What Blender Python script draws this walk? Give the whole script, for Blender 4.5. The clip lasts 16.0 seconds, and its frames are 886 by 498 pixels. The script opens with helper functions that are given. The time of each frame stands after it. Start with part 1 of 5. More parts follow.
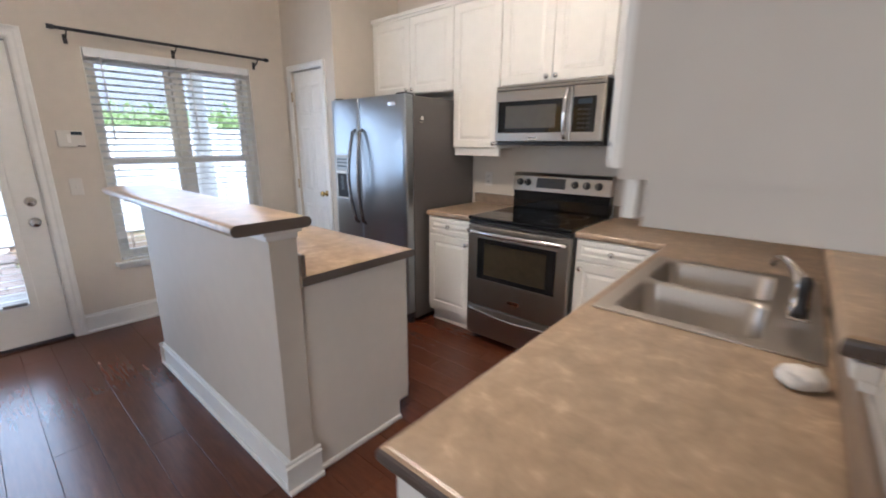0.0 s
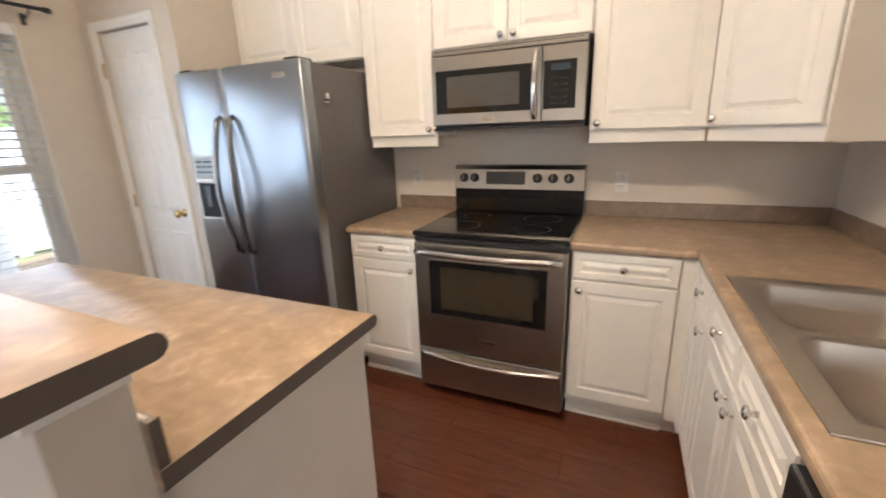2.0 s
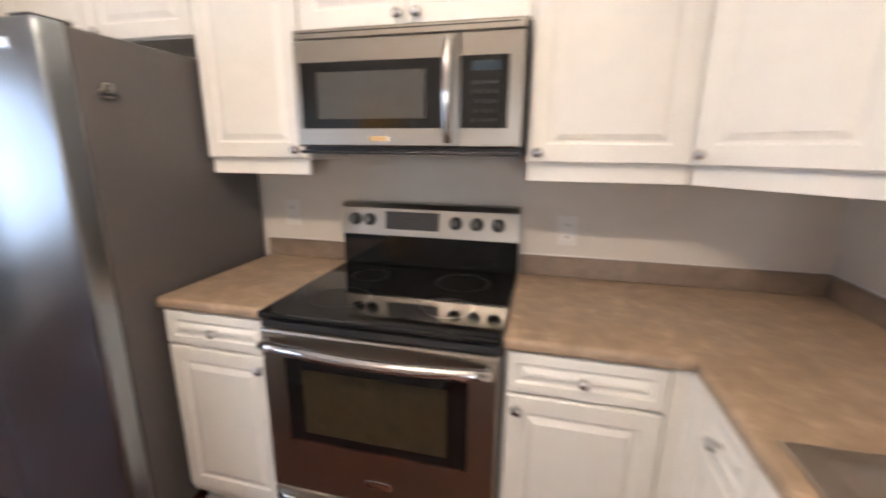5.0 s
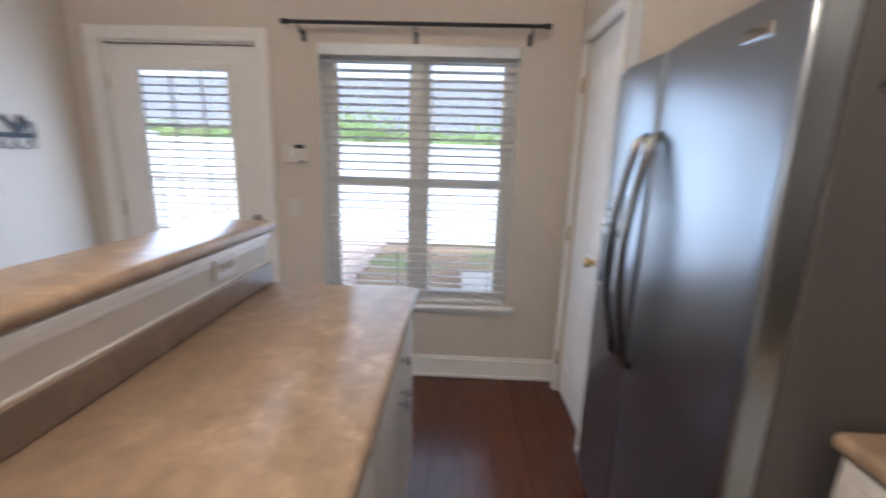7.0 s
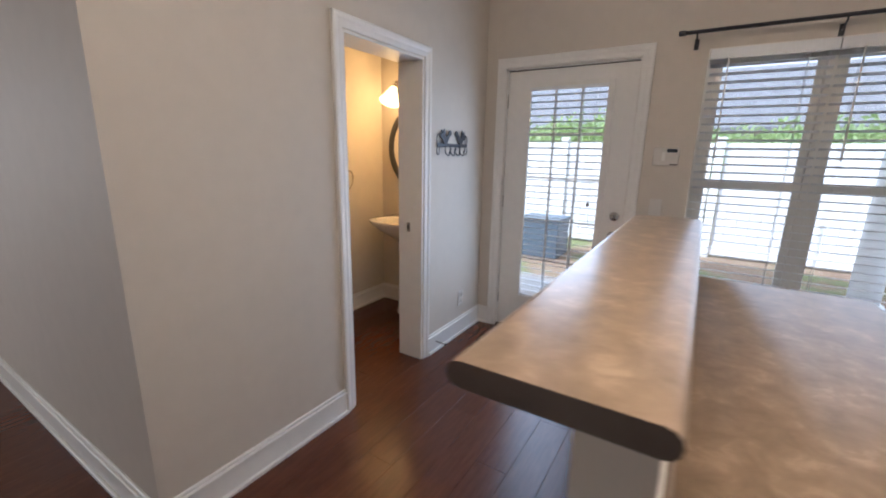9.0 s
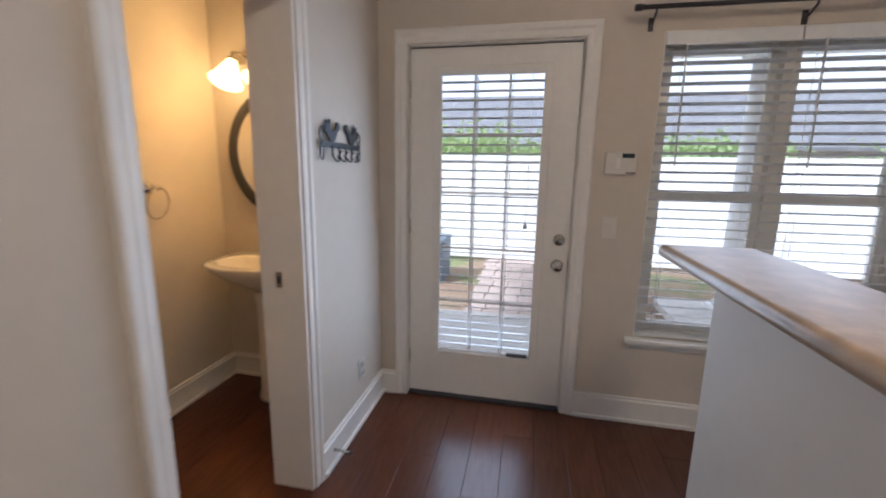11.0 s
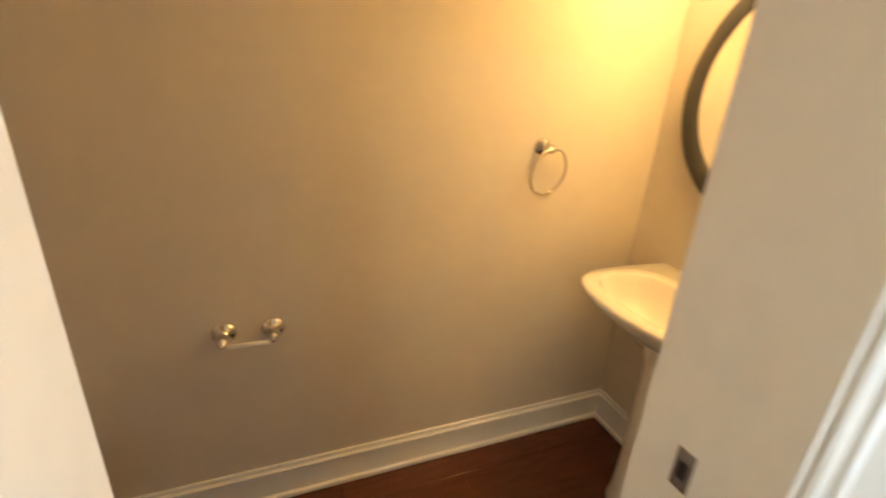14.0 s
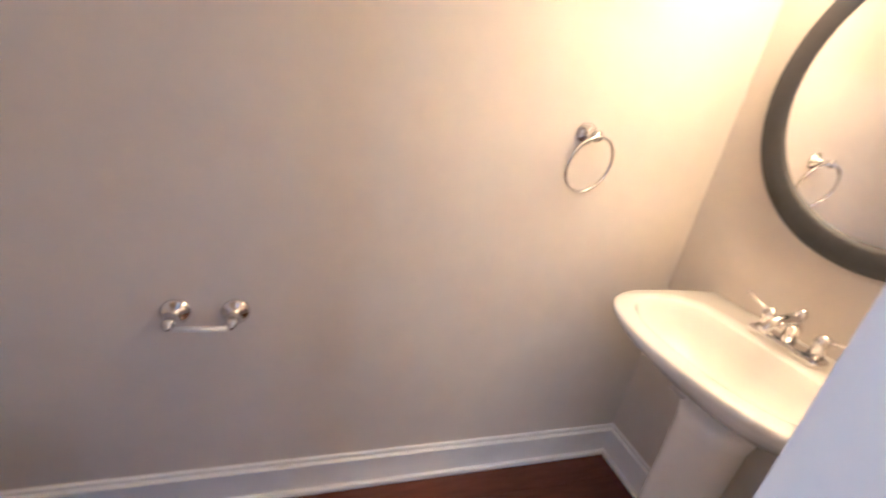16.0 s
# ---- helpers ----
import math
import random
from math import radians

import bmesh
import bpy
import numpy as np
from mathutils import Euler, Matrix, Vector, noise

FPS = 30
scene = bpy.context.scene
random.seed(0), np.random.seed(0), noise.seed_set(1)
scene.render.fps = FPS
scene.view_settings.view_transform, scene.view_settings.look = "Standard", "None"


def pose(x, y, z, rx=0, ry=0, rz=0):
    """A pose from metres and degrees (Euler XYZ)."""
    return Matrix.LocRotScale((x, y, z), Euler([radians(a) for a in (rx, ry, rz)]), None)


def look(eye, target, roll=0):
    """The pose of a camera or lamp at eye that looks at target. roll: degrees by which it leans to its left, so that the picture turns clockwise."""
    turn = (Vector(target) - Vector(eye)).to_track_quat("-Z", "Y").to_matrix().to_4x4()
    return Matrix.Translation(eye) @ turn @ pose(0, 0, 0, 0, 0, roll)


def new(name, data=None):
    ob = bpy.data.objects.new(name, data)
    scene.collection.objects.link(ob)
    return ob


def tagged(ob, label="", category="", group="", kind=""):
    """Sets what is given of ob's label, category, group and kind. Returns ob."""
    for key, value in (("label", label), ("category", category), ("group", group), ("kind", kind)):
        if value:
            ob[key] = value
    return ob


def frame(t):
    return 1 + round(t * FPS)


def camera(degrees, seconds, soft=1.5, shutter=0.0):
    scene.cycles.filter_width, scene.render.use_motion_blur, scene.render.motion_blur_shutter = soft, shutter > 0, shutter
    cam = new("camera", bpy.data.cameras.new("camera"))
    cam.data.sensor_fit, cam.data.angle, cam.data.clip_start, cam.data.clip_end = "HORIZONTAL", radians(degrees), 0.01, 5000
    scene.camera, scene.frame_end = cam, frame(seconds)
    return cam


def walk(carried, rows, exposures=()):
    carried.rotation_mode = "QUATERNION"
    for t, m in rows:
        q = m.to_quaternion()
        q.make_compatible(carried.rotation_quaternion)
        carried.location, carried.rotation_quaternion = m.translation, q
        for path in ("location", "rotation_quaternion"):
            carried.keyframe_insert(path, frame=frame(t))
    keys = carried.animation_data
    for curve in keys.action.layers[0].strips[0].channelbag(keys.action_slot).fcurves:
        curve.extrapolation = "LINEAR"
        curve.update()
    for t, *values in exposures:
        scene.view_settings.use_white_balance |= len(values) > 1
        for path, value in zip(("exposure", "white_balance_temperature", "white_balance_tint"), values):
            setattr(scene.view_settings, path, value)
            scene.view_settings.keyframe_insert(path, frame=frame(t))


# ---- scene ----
cam = camera(94.4, 16.0, soft=1.9, shutter=0.5)
PATH = [
    (0, (2.7, 3.079, 1.398), (1.437, 4.548, 0.901), 0.3),
    (0.5, (2.436, 3.141, 1.395), (1.148, 4.587, 0.895), -1.5),
    (1, (2.23, 3.253, 1.39), (1.067, 4.798, 0.884), -2.5),
    (1.5, (2.056, 3.434, 1.388), (1.061, 5.087, 0.862), -2.3),
    (2, (1.944, 3.564, 1.385), (1.163, 5.322, 0.837), -2.0),
    (2.5, (1.881, 3.686, 1.382), (1.382, 5.545, 0.838), -1.1),
    (3, (1.958, 3.878, 1.385), (1.726, 5.798, 0.874), -0.2),
    (3.2, (1.997, 3.946, 1.387), (1.869, 5.876, 0.878), 0.2),
    (4.25, (2.04, 4.17, 1.395), (2.13, 6.10, 0.91), 0.3),
    (5.3, (1.699, 4.385, 1.414), (0.891, 6.154, 0.949), 0.6),
    (5.5, (1.612, 4.441, 1.408), (0.594, 6.102, 0.954), 0.6),
    (6, (1.434, 4.587, 1.406), (-0.096, 5.802, 0.98), 1.0),
    (6.5, (1.333, 4.639, 1.408), (-0.52, 5.258, 0.982), 1.7),
    (7, (1.312, 4.594, 1.414), (-0.639, 4.538, 0.981), 1.7),
    (7.5, (1.37, 4.507, 1.428), (-0.474, 3.869, 0.988), 1.4),
    (8, (1.476, 4.366, 1.432), (-0.162, 3.313, 0.979), 1.5),
    (8.2, (1.520, 4.287, 1.417), (-0.033, 3.109, 0.969), 1.6),
    (9.2, (1.86, 3.74, 1.415), (0.20, 2.76, 0.96), 1.0),
    (10.3, (1.438, 3.34, 1.363), (-0.309, 2.464, 0.937), 1.0),
    (10.5, (1.362, 3.273, 1.358), (-0.464, 2.569, 0.944), 1.0),
    (11, (1.086, 3.172, 1.362), (-0.84, 2.783, 0.991), 1.0),
    (11.5, (0.815, 3.077, 1.355), (-1.138, 2.855, 0.991), 0.6),
    (12, (0.543, 2.992, 1.361), (-1.403, 2.727, 0.982), 0.5),
    (12.5, (0.295, 2.914, 1.353), (-1.552, 2.268, 0.94), 1.3),
    (13, (0.16, 2.809, 1.349), (-1.405, 1.665, 0.856), 2.0),
    (13.5, (0.134, 2.651, 1.333), (-1.004, 1.104, 0.774), 2.3),
    (14, (0.159, 2.501, 1.383), (-0.543, 0.756, 0.704), 3.6),
    (14.5, (0.126, 2.438, 1.39), (-0.217, 0.604, 0.669), 5.2),
    (15, (0.085, 2.357, 1.352), (-0.151, 0.555, 0.516), 7.0),
    (15.5, (0.059, 2.316, 1.33), (-0.253, 0.558, 0.43), 8.0),
    (16, (0.045, 2.303, 1.313), (-0.574, 0.547, 0.584), 9.7),
]
EXPOSURES = [
    (0.0, 1.75, 5050, 10), (1.0, 1.79, 5300, 10), (2.0, 2.00, 5600, 10), (3.0, 2.17, 6100, 10), (4.25, 2.10, 5800, 10), (5.5, 2.15, 5050, 14),
    (6.0, 2.10, 5000, 12), (6.5, 1.85, 5050, 10), (7.5, 1.27, 5250, 14), (8.2, 1.17, 5200, 14), (10.3, 1.11, 5200, 10), (11.0, 1.01, 5400, 14), (12.0, 0.79, 5900, 24),
    (13.0, 1.18, 6200, 26), (13.5, 1.48, 6400, 26), (14.0, 1.84, 6200, 2), (14.5, 1.90, 5100, 12), (15.0, 2.24, 4150, 14), (15.5, 2.35, 4060, 17), (16.0, 2.36, 4020, 15),
]
walk(cam, [(t, look(eye, goal, roll)) for t, eye, goal, roll in PATH], EXPOSURES)

# ---- world and light ----
world = bpy.data.worlds.new("overcast_sky")
scene.world = world
world.use_nodes = True
wt = world.node_tree
sky = wt.nodes.new("ShaderNodeTexSky")
sky.sky_type = "NISHITA"
sky.sun_disc = False
sky.sun_elevation, sky.sun_rotation = radians(51), radians(135)
sky.air_density, sky.dust_density, sky.ozone_density = 0.25, 10.0, 0.0
# thin white cloud over the whole sky
cloud = wt.nodes.new("ShaderNodeMix")
cloud.data_type = "RGBA"
cloud.inputs[0].default_value = 0.75
cloud.inputs[7].default_value = (6.6, 6.7, 6.9, 1.0)
wt.links.new(sky.outputs[0], cloud.inputs[6])
wt.links.new(cloud.outputs[2], wt.nodes["Background"].inputs[0])
wt.nodes["Background"].inputs[1].default_value = 0.15


def lamp(name, kind, m, energy, colour, size=0.1, size_y=None, angle=None, spread=None):
    data = bpy.data.lights.new(name, kind)
    data.energy, data.color = energy, colour
    if kind == "AREA":
        data.shape = "RECTANGLE" if size_y else "DISK"
        data.size = size
        if size_y:
            data.size_y = size_y
        if spread:
            data.spread = spread
    elif kind == "SUN":
        data.angle = angle
    else:
        data.shadow_soft_size = size
    ob = new(name, data)
    ob.matrix_world = m
    return ob


WARM = (1.0, 0.74, 0.48)
lamp("sun", "SUN", look((14, -14, 24), (0, 3, 0)), 3.5, (1.0, 0.96, 0.9), angle=radians(8))
# daylight that comes in through the window pair and the glazed door
lamp("window_daylight", "AREA", look((-1.09, 4.35, 1.27), (3, 4.31, 0.9)), 2.3, (0.84, 0.92, 1.0), 1.0, 1.4)
lamp("door_daylight", "AREA", look((-1.15, 2.96, 1.1), (3, 2.93, 0.7)), 4.2, (0.78, 0.89, 1.0), 0.5, 1.5)
# daylight through the living room window
lamp("living_room_daylight", "AREA", look((3.9, -1.66, 1.55), (3.2, 4.0, 1.1)), 23, (1.0, 0.87, 0.70), 2.7, 1.5)
# ceiling fixtures
for i, lx in enumerate((1.0, 1.3, 1.6)):
    lamp("kitchen_bulb", "POINT", pose(lx, 4.05, 2.61), 33, WARM, 0.04)
for ly in (1.54, 1.74, 1.94):
    lamp("vanity_bulb", "POINT", pose(-1.02, ly, 1.87), 1.55, (1.0, 0.55, 0.17), 0.05)


# ---- materials ----
def rgba(c):
    return (c[0], c[1], c[2], 1.0)


def mat(name, col, rough=0.5, metal=0.0, var=0.06, scale=6.0, bump=0.0, bscale=120.0, coat=0.0, stretch=(1, 1, 1), rvar=0.0,
        each=0.0, emit=None):
    """A principled material with a slow stain, a fine grain, and if asked a bump and a shade for each object."""
    m = bpy.data.materials.new(name)
    m.use_nodes = True
    t = m.node_tree
    p = t.nodes["Principled BSDF"]
    p.inputs["Metallic"].default_value = metal
    p.inputs["Coat Weight"].default_value = coat
    p.inputs["Coat Roughness"].default_value = 0.12
    co = t.nodes.new("ShaderNodeTexCoord")
    mp = t.nodes.new("ShaderNodeMapping")
    mp.inputs["Scale"].default_value = stretch
    t.links.new(co.outputs["Object"], mp.inputs[0])
    slow, fine = t.nodes.new("ShaderNodeTexNoise"), t.nodes.new("ShaderNodeTexNoise")
    slow.inputs["Scale"].default_value, slow.inputs["Detail"].default_value = scale * 0.25, 3
    fine.inputs["Scale"].default_value, fine.inputs["Detail"].default_value = scale * 4, 4
    for n in (slow, fine):
        t.links.new(mp.outputs[0], n.inputs["Vector"])
    add = t.nodes.new("ShaderNodeMath")
    add.operation = "ADD"
    t.links.new(slow.outputs[0], add.inputs[0])
    t.links.new(fine.outputs[0], add.inputs[1])
    last = add.outputs[0]
    if each:
        info, am = t.nodes.new("ShaderNodeObjectInfo"), t.nodes.new("ShaderNodeMath")
        am.operation = "MULTIPLY_ADD"
        am.inputs[1].default_value = each
        t.links.new(info.outputs["Random"], am.inputs[0])
        t.links.new(last, am.inputs[2])
        last = am.outputs[0]
    rng = t.nodes.new("ShaderNodeMapRange")
    rng.inputs["From Min"].default_value, rng.inputs["From Max"].default_value = 0.7, 1.3 + each
    rng.inputs["To Min"].default_value, rng.inputs["To Max"].default_value = 1 - var, 1 + var
    t.links.new(last, rng.inputs["Value"])
    mul = t.nodes.new("ShaderNodeMix")
    mul.data_type, mul.blend_type = "RGBA", "MULTIPLY"
    mul.inputs["Factor"].default_value = 1.0
    mul.inputs["A"].default_value = rgba(col)
    t.links.new(rng.outputs[0], mul.inputs["B"])
    t.links.new(mul.outputs["Result"], p.inputs["Base Color"])
    if rvar:
        rr = t.nodes.new("ShaderNodeMapRange")
        rr.inputs["To Min"].default_value, rr.inputs["To Max"].default_value = max(0.02, rough - rvar), rough + rvar
        rr.inputs["From Min"].default_value, rr.inputs["From Max"].default_value = 0.3, 0.7
        t.links.new(fine.outputs[0], rr.inputs["Value"])
        t.links.new(rr.outputs[0], p.inputs["Roughness"])
    else:
        p.inputs["Roughness"].default_value = rough
    if bump:
        bn, bp = t.nodes.new("ShaderNodeTexNoise"), t.nodes.new("ShaderNodeBump")
        bn.inputs["Scale"].default_value, bn.inputs["Detail"].default_value = bscale, 3
        bp.inputs["Strength"].default_value, bp.inputs["Distance"].default_value = bump, 0.004
        t.links.new(mp.outputs[0], bn.inputs["Vector"])
        t.links.new(bn.outputs[0], bp.inputs["Height"])
        t.links.new(bp.outputs[0], p.inputs["Normal"])
    if emit:
        p.inputs["Emission Color"].default_value = rgba(emit[0])
        p.inputs["Emission Strength"].default_value = emit[1]
    return m


def ramp_mat(name, stops, rough, scale, detail=6.0, stretch=(1, 1, 1), warp=0.0, coat=0.0, each=0.0, bump=0.0, spec=0.5):
    """A mottled or grained material: noise through a colour ramp."""
    m = mat(name, (1, 1, 1), rough, coat=coat)
    t = m.node_tree
    p = t.nodes["Principled BSDF"]
    p.inputs["Specular IOR Level"].default_value = spec
    co, mp, nz, rp = (t.nodes.new("ShaderNode" + k) for k in ("TexCoord", "Mapping", "TexNoise", "ValToRGB"))
    mp.inputs["Scale"].default_value = stretch
    nz.inputs["Scale"].default_value, nz.inputs["Detail"].default_value, nz.inputs["Distortion"].default_value = scale, detail, warp
    nz.inputs["Roughness"].default_value = 0.62
    t.links.new(co.outputs["Object"], mp.inputs[0])
    t.links.new(mp.outputs[0], nz.inputs["Vector"])
    last = nz.outputs[0]
    if each:
        info, am = t.nodes.new("ShaderNodeObjectInfo"), t.nodes.new("ShaderNodeMath")
        off = t.nodes.new("ShaderNodeVectorMath")
        off.operation = "ADD"
        am.operation = "MULTIPLY_ADD"
        am.inputs[1].default_value = each
        t.links.new(info.outputs["Random"], am.inputs[0])
        t.links.new(last, am.inputs[2])
        t.links.new(co.outputs["Object"], off.inputs[0])
        t.links.new(info.outputs["Location"], off.inputs[1])
        t.links.new(off.outputs[0], mp.inputs[0])
        last = am.outputs[0]
    t.links.new(last, rp.inputs[0])
    while len(rp.color_ramp.elements) < len(stops):
        rp.color_ramp.elements.new(0.5)
    for e, (pos, c) in zip(rp.color_ramp.elements, stops):
        e.position, e.color = pos, rgba(c)
    t.links.new(rp.outputs[0], p.inputs["Base Color"])
    if bump:
        bp = t.nodes.new("ShaderNodeBump")
        bp.inputs["Strength"].default_value, bp.inputs["Distance"].default_value = bump, 0.002
        t.links.new(nz.outputs[0], bp.inputs["Height"])
        t.links.new(bp.outputs[0], p.inputs["Normal"])
    return m


def clear_glass(name):
    m = bpy.data.materials.new(name)
    m.use_nodes = True
    t = m.node_tree
    t.nodes.remove(t.nodes["Principled BSDF"])
    out = t.nodes["Material Output"]
    a, b, mx, fr = (t.nodes.new("ShaderNode" + k) for k in ("BsdfTransparent", "BsdfGlossy", "MixShader", "Fresnel"))
    a.inputs[0].default_value = (0.95, 0.97, 0.97, 1)
    b.inputs["Roughness"].default_value = 0.02
    t.links.new(fr.outputs[0], mx.inputs[0])
    t.links.new(a.outputs[0], mx.inputs[1])
    t.links.new(b.outputs[0], mx.inputs[2])
    t.links.new(mx.outputs[0], out.inputs[0])
    return m


WALL = mat("greige_wall_paint", (0.60, 0.545, 0.47), 0.62, var=0.03, scale=3, bump=0.05, bscale=260)
CEIL = mat("ceiling_paint", (0.78, 0.76, 0.72), 0.8, var=0.02, bump=0.2, bscale=120)
TRIM = mat("white_trim_paint", (0.80, 0.785, 0.75), 0.35, var=0.03, scale=5)
CAB = mat("white_thermofoil", (0.82, 0.79, 0.73), 0.38, var=0.025, scale=4, bump=0.03, bscale=60)
ALMOND = mat("almond_laminate", (0.72, 0.67, 0.60), 0.45, var=0.02, scale=4)
TOP = ramp_mat("tan_laminate", [(0.3, (0.27, 0.197, 0.127)), (0.46, (0.335, 0.243, 0.158)), (0.58, (0.39, 0.284, 0.185)), (0.66, (0.475, 0.35, 0.235)), (0.76, (0.53, 0.405, 0.28))],
               0.29, 15.0, 8, warp=0.35)
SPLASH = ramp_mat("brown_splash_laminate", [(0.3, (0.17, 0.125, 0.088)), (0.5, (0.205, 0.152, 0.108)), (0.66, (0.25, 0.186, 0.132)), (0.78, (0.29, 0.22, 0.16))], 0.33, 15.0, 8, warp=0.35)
CAULK = mat("white_caulk", (0.72, 0.69, 0.64), 0.5, var=0.05, scale=20)
EDGE = mat("brown_edge_laminate", (0.10, 0.080, 0.068), 0.30, var=0.08, scale=9)
STEEL = mat("brushed_stainless", (0.385, 0.35, 0.30), 0.32, 1.0, var=0.012, scale=2.5, stretch=(1, 1, 8), rvar=0.008)
STEEL.node_tree.nodes["Principled BSDF"].inputs["Anisotropic"].default_value = 0.7
STEELV = mat("brushed_stainless_upright", (0.40, 0.43, 0.46), 0.33, 1.0, var=0.015, scale=2.5, stretch=(8, 8, 1), rvar=0.01)
STEELD = mat("dark_handle_steel", (0.30, 0.305, 0.315), 0.22, 1.0, var=0.03)
RECESS = mat("matt_black_recess", (0.012, 0.012, 0.013), 0.75, var=0.1)
DISPL = mat("pale_grey_display", (0.30, 0.33, 0.34), 0.3, var=0.06)
SINK = mat("satin_sink_steel", (0.52, 0.475, 0.42), 0.34, 1.0, var=0.03, scale=3, rvar=0.02)
CHROME = mat("chrome", (0.72, 0.70, 0.68), 0.09, 1.0, var=0.03)
NICKEL = mat("satin_nickel", (0.50, 0.47, 0.43), 0.25, 1.0, var=0.04)
BRASS = mat("brass", (0.62, 0.44, 0.18), 0.22, 1.0, var=0.05)
GREY = mat("grey_appliance_paint", (0.115, 0.105, 0.10), 0.42, var=0.05, scale=10, bump=0.12, bscale=500)
BLACK = mat("black_gloss_glass", (0.006, 0.006, 0.006), 0.06, var=0.2)
DARK = mat("black_plastic", (0.02, 0.02, 0.021), 0.35, var=0.1)
OVEN = mat("oven_window_glass", (0.035, 0.026, 0.014), 0.05, var=0.2)
MWGL = mat("microwave_window_mesh", (0.07, 0.068, 0.062), 0.12, var=0.06)
IRON = mat("black_iron", (0.025, 0.025, 0.03), 0.5, var=0.25, scale=30, bump=0.2)
CERAM = mat("white_ceramic", (0.82, 0.79, 0.74), 0.08, var=0.015, coat=0.4)
PLATE = mat("white_plastic", (0.80, 0.78, 0.74), 0.35, var=0.02)
BLIND = mat("white_blind_vinyl", (0.78, 0.80, 0.82), 0.45, var=0.03, scale=10)
CORD = mat("cord", (0.70, 0.71, 0.72), 0.8, var=0.1)
KEYPRINT = mat("faint_key_print", (0.018, 0.018, 0.018), 0.3, var=0.05)
SLATEGREY = mat("mirror_frame_paint", (0.042, 0.042, 0.045), 0.45, var=0.1, scale=14, bump=0.1)
MIRROR = mat("mirror_silver", (0.88, 0.88, 0.87), 0.01, 1.0, var=0.0)
SHADE = mat("frosted_lamp_glass", (0.9, 0.8, 0.62), 0.4, var=0.02, emit=((1.0, 0.62, 0.24), 2.4))
BULB = mat("frosted_bulb", (0.95, 0.9, 0.8), 0.4, var=0.0, emit=((1.0, 0.78, 0.5), 9.0))
WALLPLATE = mat("aged_white_plastic", (0.66, 0.63, 0.58), 0.4, var=0.03)
GLASS = clear_glass("window_glass")
PLANK = ramp_mat("cherry_laminate", [(0.25, (0.066, 0.019, 0.0085)), (0.5, (0.085, 0.0245, 0.0105)), (0.75, (0.106, 0.032, 0.0135)), (1.0, (0.128, 0.041, 0.0175))],
                 0.27, 7.0, 6, stretch=(0.9, 7, 7), warp=0.3, each=0.18, bump=0.03)
SEAM = mat("plank_underlay", (0.008, 0.004, 0.003), 0.6)
LCD = mat("display_glass", (0.03, 0.045, 0.06), 0.15, var=0.05)
PAPER = mat("paper_towel", (0.75, 0.73, 0.70), 0.9, var=0.06, bump=0.3)
CONC = mat("porch_concrete", (0.50, 0.47, 0.44), 0.85, var=0.12, scale=5, bump=0.3)
PAVER = mat("pink_paver", (0.38, 0.30, 0.26), 0.85, var=0.2, scale=14, bump=0.3, each=0.4)
FENCE = mat("white_vinyl_fence", (0.82, 0.82, 0.82), 0.4, var=0.02)
SLATEBLUE = mat("blue_grey_plastic", (0.10, 0.13, 0.17), 0.5, var=0.1, scale=8)
ROOF = mat("grey_shingles", (0.15, 0.15, 0.16), 0.9, var=0.25, scale=10, bump=0.4)
SIDING = mat("house_siding", (0.55, 0.53, 0.5), 0.8, var=0.06)
BARK = mat("bark", (0.09, 0.065, 0.045), 0.9, var=0.3, bump=0.5, bscale=40)
LEAF = mat("leaves", (0.27, 0.34, 0.17), 0.6, var=0.35, scale=2)
lt = LEAF.node_tree
thin, both = lt.nodes.new("ShaderNodeBsdfTranslucent"), lt.nodes.new("ShaderNodeMixShader")
thin.inputs[0].default_value = (0.36, 0.46, 0.17, 1.0)
both.inputs[0].default_value = 0.5
lt.links.new(lt.nodes["Principled BSDF"].outputs[0], both.inputs[1])
lt.links.new(thin.outputs[0], both.inputs[2])
lt.links.new(both.outputs[0], lt.nodes["Material Output"].inputs[0])
GRASS = ramp_mat("lawn_and_mulch", [(0.35, (0.19, 0.12, 0.08)), (0.5, (0.24, 0.17, 0.11)), (0.57, (0.15, 0.16, 0.065)), (0.8, (0.16, 0.20, 0.07))], 0.95, 0.9, 10, bump=0.5)


# ---- mesh helpers ----
def box(bm, x0, y0, z0, x1, y1, z1, bevel=0.0, seg=2):
    r = bmesh.ops.create_cube(bm, size=1, matrix=Matrix.LocRotScale(
        ((x0 + x1) / 2, (y0 + y1) / 2, (z0 + z1) / 2), None, (abs(x1 - x0), abs(y1 - y0), abs(z1 - z0))))
    if bevel:
        edges = list({e for v in r["verts"] for e in v.link_edges})
        bmesh.ops.bevel(bm, geom=edges, offset=bevel, segments=seg, profile=0.5, affect="EDGES")
    return bm


def boxes(*rows, bevel=0.0):
    bm = bmesh.new()
    for r in rows:
        box(bm, *r, bevel=bevel)
    return bm


